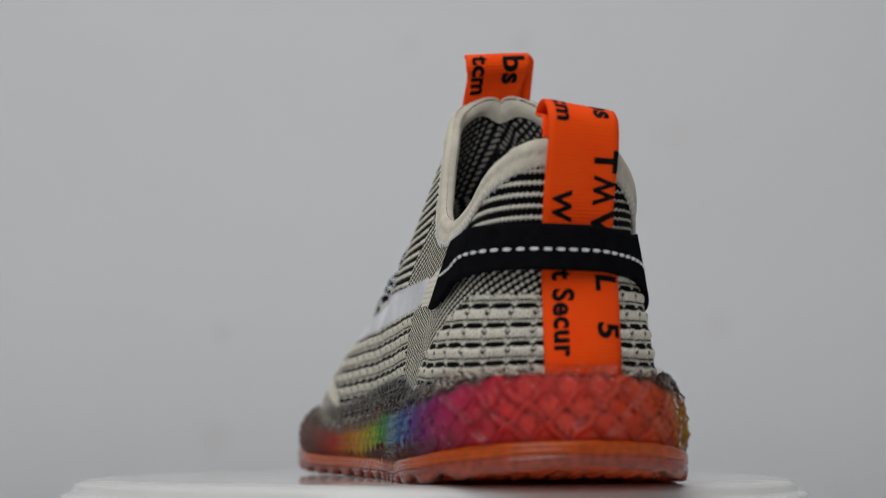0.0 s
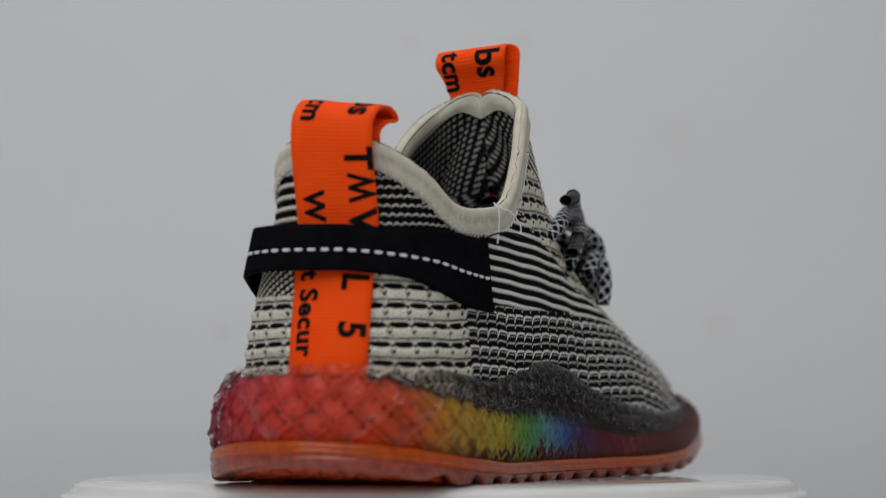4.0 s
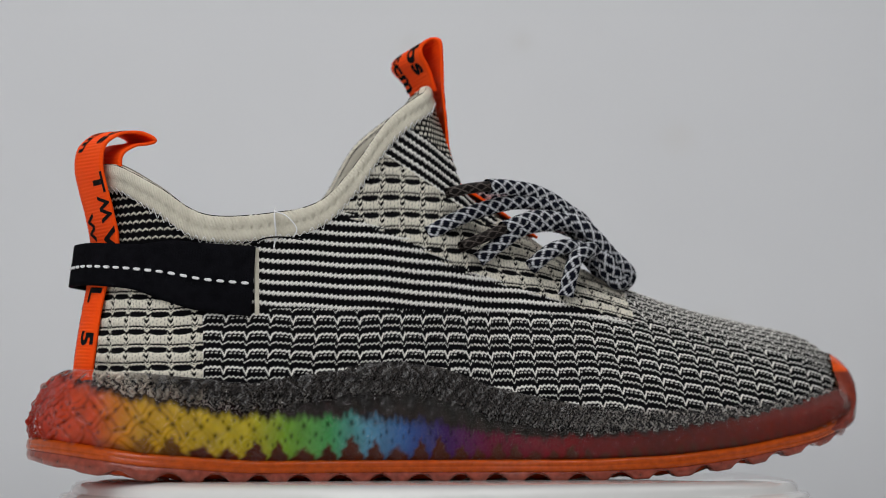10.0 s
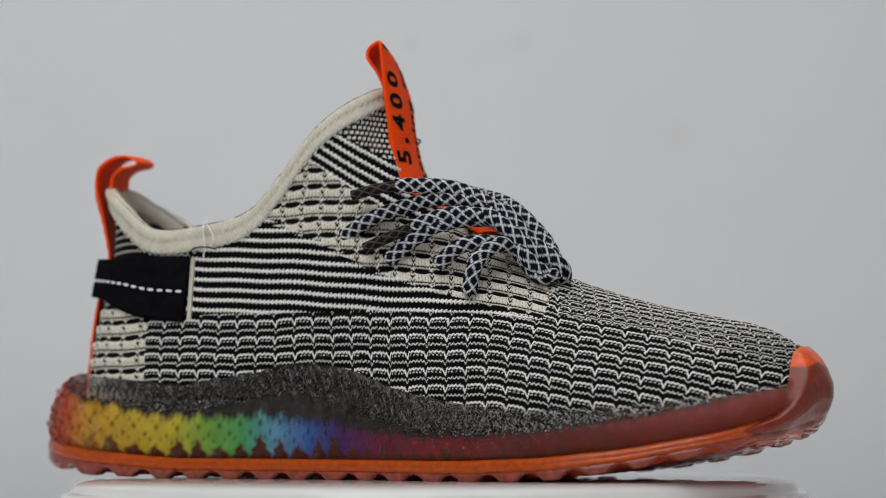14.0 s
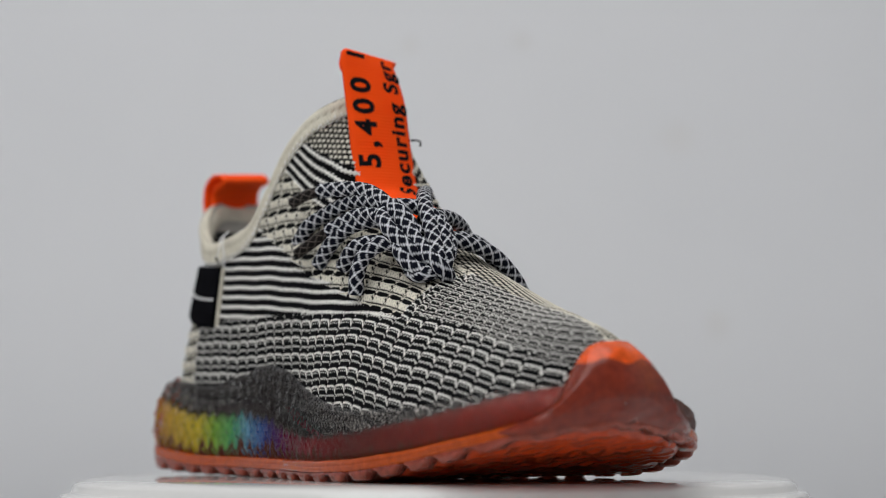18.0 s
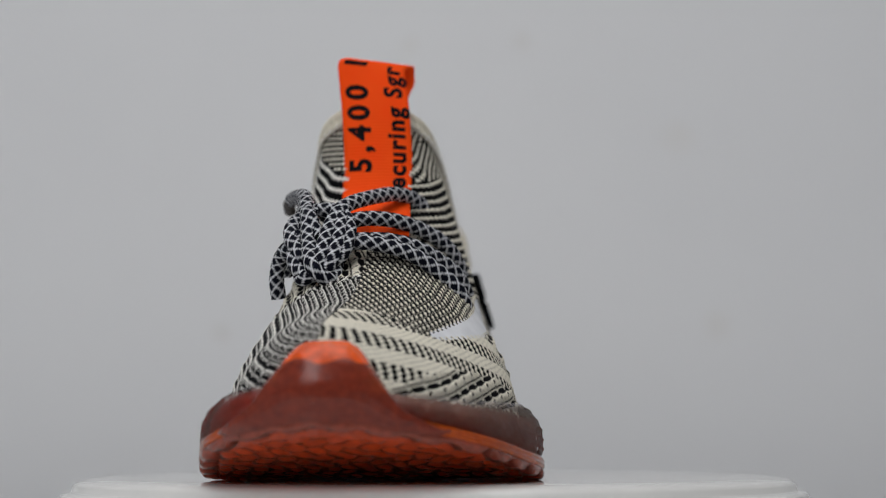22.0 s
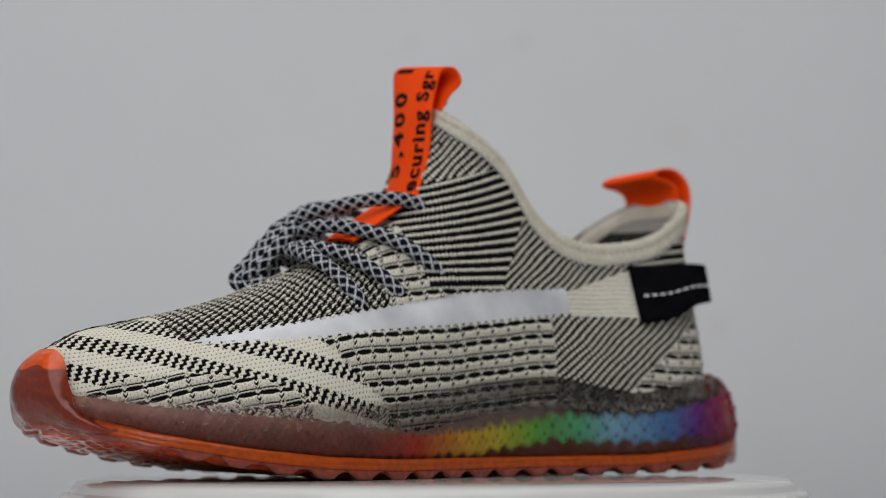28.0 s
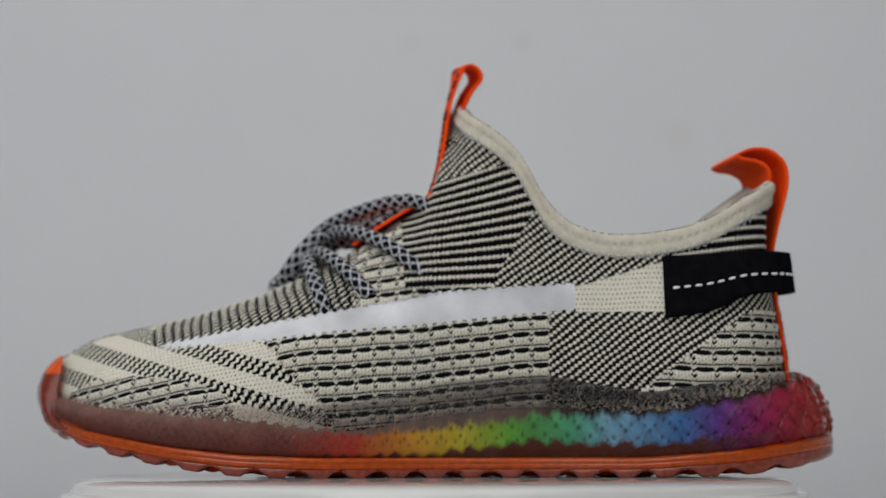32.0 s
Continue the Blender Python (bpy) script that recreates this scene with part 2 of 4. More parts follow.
def tube(path, radius, sides=14, taper=None, flat=1.0):
    """Vertices, faces and (along, around) of a round cord that follows a path."""
    p = np.asarray(path, dtype=float)
    n = len(p)
    tg = np.gradient(p, axis=0)
    tg /= np.linalg.norm(tg, axis=1)[:, None]
    up = np.array([0.0, 0.0, 1.0])
    nrm = np.zeros_like(p)
    nrm[0] = np.cross(tg[0], up if abs(tg[0][2]) < 0.9 else [1, 0, 0])
    nrm[0] /= np.linalg.norm(nrm[0])
    for i in range(1, n):
        w = nrm[i - 1] - tg[i] * np.dot(nrm[i - 1], tg[i])
        nrm[i] = w / np.linalg.norm(w)
    bi = np.cross(tg, nrm)
    a = np.linspace(0, 2 * np.pi, sides, endpoint=False)
    rad = np.full(n, radius) if taper is None else radius * np.asarray(taper)
    v = p[:, None] + rad[:, None, None] * (np.cos(a)[None, :, None] * nrm[:, None] + flat * np.sin(a)[None, :, None] * bi[:, None])
    s = np.concatenate([[0], np.cumsum(np.linalg.norm(np.diff(p, axis=0), axis=1))])
    j = np.arange(sides)
    i = np.arange(n - 1)
    ii, jj = np.meshgrid(i, j, indexing="ij")
    j2 = (jj + 1) % sides
    f = np.stack([ii * sides + jj, ii * sides + j2, (ii + 1) * sides + j2, (ii + 1) * sides + jj], -1).reshape(-1, 4)
    return v.reshape(-1, 3), f, np.repeat(s, sides), np.tile(a, n)


# ---- setting ----
def build_room():
    box("floor", (-1.9, -2.3, -0.1), (1.9, 0.95, 0.0), FLOORMAT)
    box("ceiling", (-1.9, -2.3, 2.5), (1.9, 0.95, 2.6), WALL)
    box("wall_north", (-1.9, 0.62, 0.0), (1.9, 0.74, 2.5), STAINED)
    box("wall_south", (-1.9, -2.3, 0.0), (1.9, -2.2, 2.5), WALL)
    box("wall_west", (-1.9, -2.2, 0.0), (-1.8, 0.62, 2.5), WALL)
    box("wall_east", (1.8, -2.2, 0.0), (1.9, 0.62, 2.5), WALL)
    for n, l in (("floor", "grey floor under the table"), ("ceiling", "white painted ceiling"),
                 ("wall_north", "plain white wall with a few faint stains"), ("wall_south", "plain white wall"),
                 ("wall_west", "plain white wall"), ("wall_east", "plain white wall")):
        tagged(bpy.data.objects[n], l, n.split("_")[0], kind="structure")


def build_table():
    table = new("table")
    tagged(table, "white table under the turntable", "table")
    box("tabletop", (-0.5, -0.35, 0.725), (0.5, 0.5, 0.75), TABLE, table, 0.004)
    for x in (-0.46, 0.46):
        for y in (-0.31, 0.46):
            box("leg", (x - 0.025, y - 0.025, 0.0), (x + 0.025, y + 0.025, 0.725), TABLE, table, 0.003)


def build_turntable():
    table = new("turntable")
    table.location = (0, 0, 0.75)
    table.rotation_euler = (radians(-0.4), 0, 0)  # stands a hair higher at the front
    tagged(table, "round white plastic display turntable with a stepped rim", "turntable")
    h = DISC - 0.75
    lathe("base", [(0, 0), (0.085, 0), (0.09, 0.004), (0.09, 0.026), (0.084, 0.030), (0, 0.030)], PLASTIC, table)
    R = 0.1285
    prof = [(0, h - 0.018), (R - 0.006, h - 0.018), (R - 0.001, h - 0.0165), (R, h - 0.014), (R, h - 0.0060), (R - 0.0006, h - 0.0052),
            (R - 0.0032, h - 0.0046), (R - 0.0038, h - 0.0042), (R - 0.0042, h - 0.0026), (R - 0.0056, h - 0.0014), (R - 0.0085, h - 0.0006), (R - 0.0125, h - 0.0001),
            (R - 0.0135, h), (R - 0.05, h), (0, h)]
    disc = lathe("disc", prof, PLASTIC, table, 256)
    return disc


# ---- the shoe's form, in millimetres ----
LATERAL_BASE = [(-118.5, -34), (-108, -46.5), (-90, -51), (-66, -51), (-46, -50.5), (-30, -50.5), (-18, -51), (-6, -52), (4, -53),
                (14, -55), (28, -57.5), (50, -60), (72, -60), (93, -55.4), (113, -50.5), (129, -41)]
MEDIAL_BASE = [(-119, -1), (-109, 13), (-91, 19.5), (-66, 19), (-46, 17.5), (-30, 17), (-18, 17.5), (-6, 18.5), (4, 20),
               (14, 22), (28, 25.5), (50, 30), (72, 30), (93, 23.5), (113, 14), (129.5, -3.5)]
LATERAL_TOP = [(-112.5, -33, 103.5), (-100, -42.5, 96.0), (-85, -46.5, 86.9), (-63, -47.5, 87.8), (-48, -47, 92), (-37, -46, 103.4),
               (-25, -43, 119.5), (-12, -37, 129.8)]
MEDIAL_TOP = [(-118, -6.5, 104), (-107.5, 2.0, 97.5), (-90, 4.6, 88.2), (-66, 5, 84.8), (-50, 5, 88), (-39.5, 3, 97.3), (-28.5, -1, 116), (-13, -7, 128.5)]
RIDGE = [(-7, -22, 132.2), (0, -22, 104), (16, -21, 90.5), (36, -20, 77), (60, -19.5, 66.3), (84, -20, 58.6), (105, -22, 53.8), (124, -23.5, 49.4)]
HEEL_BASE, HEEL_TOP = (-122, -17), (-118.5, -20, 104.5)
TOE_BASE, TOE_TOP = (140, -24), (138.4, -24, 41.6)
NS = 17              # stations from heel to toe on each side

SOLE_TOP_LATERAL = [(-128, 38), (-106, 36), (-88, 34.2), (-71, 33.2), (-62, 34.9), (-53, 36.7), (-35, 39.3), (-21, 39.7), (-7, 37.4), (9, 31.1),
                    (18, 29.2), (36, 25.6), (54, 24), (72, 24.5), (90, 25.6), (109, 27.9), (122, 30.5), (140, 33)]
SOLE_TOP_MEDIAL = [(-128, 38), (-113, 37.1), (-95, 33.1), (-74, 30.5), (-63, 31.5), (-42, 35.6), (-21, 34.8), (-1, 32.4), (19, 28.6), (38, 25.8),
                   (77, 26), (114, 27.2), (132, 30), (140, 33)]
OUTSOLE_TOP = [(-142, 15.2), (-134, 14.4), (-106, 10.2), (-71, 7.6), (-18, 7.6), (36, 7.6), (64, 8.8), (90, 11.6), (118, 16.6), (131, 20.6), (146, 25.8)]
OUTSOLE_BOTTOM = [(-142, 9), (-134, 6.6), (-124, 4.4), (-106, 2.2), (-71, 1.2), (36, 1.2), (60, 1.9), (73, 3.0), (91, 5.6), (110, 9.4), (131, 14.6), (146, 19)]
SOLE_WIDEN = [17, 14, 10, 7.5, 7, 7, 7.5, 8, 8, 8, 8, 8, 8, 8, 9.2, 9.0, 7.2, 4.6]


def loop(lateral, heel, medial, tail):
    """Knots from the toe round the lateral side, the heel and the medial side back to the toe."""
    return np.array([tail] + lateral[::-1] + [heel] + medial + [tail], dtype=float)


BASE = loop(LATERAL_BASE, HEEL_BASE, MEDIAL_BASE, TOE_BASE)
TOP = loop(LATERAL_TOP + RIDGE, HEEL_TOP, MEDIAL_TOP + RIDGE, TOE_TOP)
ROUND = np.array([0, 0, 0, 0, 0, 0, 0, 0, 0.15, 0.6, 0.9, 1, 1, 1, 1, 1, 1, 1.0])
ROUND = np.concatenate([ROUND[::-1], ROUND[1:]])
WIDEN = np.concatenate([SOLE_WIDEN[::-1], SOLE_WIDEN[1:]])


def frames_of(U):
    """Base point, plan normal, top point and roundness at U in -1..1 (lateral negative, heel 0)."""
    w = (np.asarray(U, dtype=float) + 1) / 2
    b = spline(BASE, w)
    e = 0.002
    d = spline(BASE, np.clip(w + e, 0, 1)) - spline(BASE, np.clip(w - e, 0, 1))
    n = np.stack([-d[:, 1], d[:, 0]], 1)
    n /= np.linalg.norm(n, axis=1)[:, None]
    ends = np.abs(np.asarray(U)) > 0.985
    n[ends] = (1.0, 0.0)
    return b, n, spline(TOP, w), spline(ROUND, w)[:, 0], spline(WIDEN, w)[:, 0]


b0, n0, _, _, _ = frames_of(np.array([0.0]))
OUT = 1.0 if n0[0, 0] < 0 else -1.0


def sole_top(U, x):
    lat = along(SOLE_TOP_LATERAL, x)
    med = along(SOLE_TOP_MEDIAL, x)
    return np.where(np.asarray(U) < 0, lat, med)


def sections(U):
    b, n, t, r, w = frames_of(U)
    n = n * OUT
    n[np.abs(U) > 0.985] = (1.0, 0.0)
    zb = sole_top(U, b[:, 0]) - 12.0
    B = np.column_stack([b, zb])
    h = (t[:, 2] - zb)[:, None]
    bulge = np.interp(np.abs(U), [0.45, 0.6, 0.88, 1.0], [2.5, 5.0, 5.0, 2.5])[:, None]
    C1 = B + np.hstack([n * bulge, 0.36 * h])
    low = B - t
    C2a = t + low * 0.33 + np.hstack([n * bulge * 0.5, 0 * h])
    C2b = t + np.hstack([low[:, :2] * np.interp(np.abs(U), [0.55, 0.75], [0.5, 0.6])[:, None], -0.04 * h])
    hollow = 13.0 * np.exp(-((np.asarray(U) * NS + 0.5) / 2.4) ** 2)[:, None]
    C2a = C2a - np.hstack([n * hollow, 0 * h])
    C2 = C2a * (1 - r[:, None]) + C2b * r[:, None]
    return B, C1, C2, t, n, w


def upper_grid(U, v):
    """Points of the upper for every U and v (0 sole, 1 top): array (U, v, 3)."""
    B, C1, C2, T, _, _ = sections(U)
    v = np.asarray(v)[None, :, None]
    return ((1 - v) ** 3 * B[:, None] + 3 * (1 - v) ** 2 * v * C1[:, None] + 3 * (1 - v) * v ** 2 * C2[:, None] + v ** 3 * T[:, None])


def grid_normals(P):
    du = np.gradient(P, axis=0)
    dv = np.gradient(P, axis=1)
    n = np.cross(du, dv)
    n /= np.maximum(np.linalg.norm(n, axis=2), 1e-9)[..., None]
    c = P.mean(axis=(0, 1))
    if np.mean(np.einsum("ijk,ijk->ij", n, P - c)) < 0:
        n = -n
    return n


def even_U(n, lo=-1.0, hi=1.0, v=0.45):
    U = np.linspace(lo, hi, 1600)
    p = upper_grid(U, [v])[:, 0]
    w, length = even(p, n)
    return lo + w * (hi - lo), length


# ---- knit patterns: share of light yarn and height, from column c and row r in mm ----
def soft(v, edge, width=0.12):
    return np.clip((v - edge) / width + 0.5, 0, 1)


def knit_cells(c, r, pc=7.2, pr=5.6):
    """Dark cells: a thick toothed light line, a dashed one and a thin zigzag a row, drawn down into a V at every rib."""
    a, b = frac(c / pc), frac(r / pr)
    rib = np.minimum(a, 1 - a)
    zig = np.abs(frac(c / 1.45) - 0.5) * 2
    vee = 0.32 * np.clip(1 - rib / 0.12, 0, 1)
    bow = 0.05 * np.sin(np.pi * a)
    b1 = frac(b - 0.62 + vee - bow + 0.5)
    line1 = soft(0.058 + 0.05 * (rib < 0.12) - np.abs(b1 - 0.5 + 0.085 * (zig - 0.5) * (rib > 0.12)), 0.0, 0.03)
    b2 = frac(b - 0.12 + 0.6 * vee + 0.5)
    line2 = soft(0.036 - np.abs(b2 - 0.5 + 0.10 * (zig - 0.5)), 0.0, 0.03)
    dash = soft(0.026 - np.abs(b - 0.43 - bow), 0.0, 0.025) * (frac(c / 1.45) < 0.55) * (rib > 0.14)
    y = np.maximum(np.maximum(line1, 0.92 * line2), 0.9 * dash)
    return y, 0.35 * y + 0.5 * np.sin(np.pi * frac(b - 0.05)) * np.clip(rib / 0.12, 0, 1)


def knit_zigzag(c, r, pc=2.8, pr=3.0):
    """Salt-and-pepper rows of saw teeth that step from row to row."""
    k = np.floor(r / pr)
    b = frac(r / pr)
    saw = np.abs(frac(c / pc + 0.37 * k + 0.35 * b) - 0.5) * 2
    y = soft(0.04 + 0.62 * (saw - 0.5) - np.abs(b - 0.5), 0.0, 0.08)
    fine = np.abs(b - 0.05) < 0.07
    return np.maximum(y, 0.8 * fine * (frac(c / pc * 2 + 0.3 * k) < 0.6)), 0.5 * y


def knit_cream(c, r, pc=7.2, pr=5.6, bold=1.0):
    """Cream cells; each row closed by a black lens, a white chain that dips at the ribs and a thin black line; black chevrons on the ribs."""
    a = frac(c / pc)
    rib = np.minimum(a, 1 - a)
    arc = np.sin(np.pi * a)
    vee = np.clip(1 - rib / 0.14, 0, 1)
    b = frac(r / pr + 0.17 * vee)
    zig = np.abs(frac(c / 1.3) - 0.5) * 2
    lower = 0.62 - 0.13 * bold * arc ** 0.5
    dark = soft(b - lower, 0.0, 0.03) * soft(0.95 + 0.03 * arc - b, 0.0, 0.03)
    chain = soft(0.040 - np.abs(b - 0.80 - 0.03 * arc + 0.045 * (zig - 0.5)), 0.0, 0.03)
    body = np.maximum(1 - dark, chain)
    tick = soft(0.30 - np.abs(frac(r / pr * 3.0 - rib * 4.5) - 0.5), 0.0, 0.08) * soft(0.115 - rib, 0.0, 0.03)
    fine = 1 - 0.5 * (frac(c / 1.15) < 0.24) * (frac(r / 1.3 + 0.5 * np.floor(c / 1.15)) < 0.6)
    y = np.where(rib < 0.115, np.where(b < lower, 1 - tick, np.maximum(body, 0.9 * (1 - tick))), body * fine)
    return y, 0.2 * y + 0.75 * np.sin(np.pi * np.clip(b / 0.62, 0, 1)) * np.clip(rib / 0.12, 0, 1)


def knit_stripes(c, r):
    tooth = 0.07 * np.sin(2 * np.pi * c / 1.55)
    b = frac(r / 3.45)
    y = soft(0.165 - np.abs(b - 0.5 + tooth * np.sign(b - 0.5)), 0.0, 0.04)
    strand = frac(c / 1.55 + 0.9 * b)
    y = y * (1 - 0.35 * (strand < 0.16))
    return y, 0.5 * y


def knit_twill(c, r):
    """Stepped diagonal twill of small light dashes."""
    cq = np.floor(c / 1.05)
    b = frac((cq * 0.80 + r) / 2.3)
    gap = soft(0.45 - np.abs(frac(c / 1.05) - 0.5), 0.0, 0.15)
    y = soft(0.185 - np.abs(b - 0.5), 0.0, 0.09) * (0.2 + 0.8 * gap)
    return y, 0.25 * y


def knit_dark(c, r):
    """Dark knit with broken light chevrons."""
    b, a = frac(r / 2.7), frac(c / 2.6 + 0.5 * np.floor(r / 2.7))
    y = soft(0.11 - np.abs(b - 0.5 + 0.5 * (np.abs(a - 0.5) - 0.25)), 0.0, 0.08) * (a > 0.12)
    return 0.85 * y, 0.3 * y


def knit_checks(c, r):
    b, a = frac(r / 1.9), frac(c / 1.9 + 0.5 * np.floor(r / 1.9))
    y = soft(0.25 - np.maximum(np.abs(a - 0.5) * 0.8, np.abs(b - 0.5)), 0.0, 0.1)
    return y, 0.2 * y


def knit_plain(c, r):
    b, a = frac(r / 1.7), frac(c / 1.45 + 0.5 * np.floor(r / 1.7))
    hole = soft(0.17 - np.hypot(a - 0.5, (b - 0.5) * 0.9), 0.0, 0.08)
    return 1 - 0.75 * hole, -0.2 * hole


def knit_bands(c, r, q):
    """Cream knit crossed by slanting bands of black dashes; q runs across the bands."""
    y, h = knit_plain(c, r)
    q = frac(q / 11.0)
    row = frac(r / 1.75)
    k = np.floor(r / 1.75)
    d = frac(c / 3.7 + 0.37 * k)
    dash = (q < 0.52) * soft(0.42 - np.abs(row - 0.5 + 0.12 * np.sign(d - 0.33)), 0.0, 0.1) * (d < 0.66)
    return np.where(dash > 0.3, 1 - dash, y), h - 0.15 * dash


def row_line(x):
    """How far the knit rows dip towards the toe."""
    s = np.clip((x - 46) / 74, 0, 1.4)
    return -15.5 * s ** 1.35


PANELS = [("lateral_quarter", "black and white cell-knit quarter"), ("heel_counter", "cream cell-knit heel panel with black arches"),
          ("lateral_wedge", "black and cream striped knit panel"), ("eyestay", "cream cell-knit eyestay"),
          ("collar_panel", "dark dotted knit below the collar"), ("tongue_side", "slanting black and cream stripes of the tongue"),
          ("tongue_top", "small black and white checks of the tongue"), ("medial_quarter", "cream cell-knit medial panel with black arches"),
          ("medial_twill", "grey twill-knit medial panel"), ("medial_block", "plain cream knit block"),
          ("medial_wedge", "black and cream striped medial knit"), ("toe_panel", "cream toe knit with slanting black dashes"),
          ("medial_window", "translucent white mesh window"), ("vamp", "fine grey black-and-white vamp knit"),
          ("medial_heel", "cream cell-knit heel panel with black arches"),
          ("toe_border", "cream cell knit with black arches above the toe of the sole"),
          ("medial_vamp", "dense black and white twill-knit vamp beside the mesh window"),
          ("medial_collar", "black and cream striped knit below the medial collar")]


def zones(U, x, y, z):
    """The panel that each point of the upper belongs to."""
    lat = U < 0
    zone = np.zeros(x.shape, dtype=int)
    # lateral side
    zone[lat & (x < -86) & (z < 68)] = 1
    eyeline = np.interp(x + 5 * (frac(z / 3.45) - 0.5), [-70, -45, -35, -17, -4, 16, 31, 56], [92, 91, 85.5, 78, 71, 64.2, 59.8, 53])
    low = np.interp(x, [-75, 0, 40, 60], [56.5, 56.5, 55, 52])
    zone[lat & (x > -71) & (x < 60) & (z > low) & (z <= eyeline)] = 2
    zone[lat & (x > -60) & (x < 62) & (z > eyeline)] = 3
    zone[lat & (x < -71) & (z > 66)] = 4
    tline = np.interp(x, [-45, -25, 0, 10], [113, 107, 91, 86])
    zone[lat & (z > tline) & (x < 14)] = 5
    cline = np.interp(x, [-30, -20, 0], [130, 119, 107])
    zone[lat & (z > cline) & (x < 5)] = 6
    # medial side
    wu = np.interp(x, [-49, -4, 33, 96], [67, 64, 57.5, 46.5])
    wl = np.interp(x, [-49, -4, 33, 60, 96], [58.6, 54, 51, 48, 46])
    med = ~lat
    zone[med] = 7
    zone[med & (z < wl) & (x > np.interp(z + 1.4 * (frac(x / 3.4) < 0.5), [20, 27, 30, 35, 47.4], [33, 37, 40, 46.4, 56]))] = 11
    zone[med & (x > 66) & (z < np.interp(x, [66, 68, 81, 103, 119, 129, 133], [26, 28.9, 34, 36, 34, 30, 20]))] = 15
    zone[med & (z < 66) & (x < -40)] = 8
    zone[med & (z < 58) & (x < -75 - (np.floor(z / 2.1) * 2.1 - 32.4) * 1.38)] = 14
    zone[med & (z > 57.5) & (z < 66 - (x + 49) * 0.3) & (x < -49) & (x > -84)] = 9
    zone[med & (z >= wu) & (x > -49)] = 3
    zone[med & (z >= wu) & (x > 27)] = 16
    zone[med & (z >= wu) & (x > 100)] = 11
    zone[med & (z >= 66) & (x < 9.5 + (z - 66) * 0.1)] = 10
    zone[med & (z > 66 - np.minimum(x + 49, 0) * 0.3) & (x < -20 - (z - 66) * 0.55)] = 8
    zone[med & (z > 57.5) & (z < 66 - (x + 49) * 0.3) & (x < -49) & (x > -84)] = 9
    zone[med & (x < -84) & (z > 60)] = 8
    zone[med & (x < -84) & (z > 76)] = 17
    zone[med & (z > np.interp(x, [-35, 0], [112, 104])) & (x < 4) & (x > -60)] = 8
    jag = 0.9 * (frac(x / 3.4) < 0.5)
    zone[med & (z >= wl - jag) & (z <= wu + 0.6 * jag) & (x >= -49) & (x < 95)] = 12
    zone[med & (zone == 7) & (x < -42)] = 8
    zone[med & (zone == 7) & (x > 62)] = 11
    zone[lat & (x > 58)] = 0
    zone[lat & (z > 52 + row_line(x) + 4) & (x > 62)] = 13
    return zone


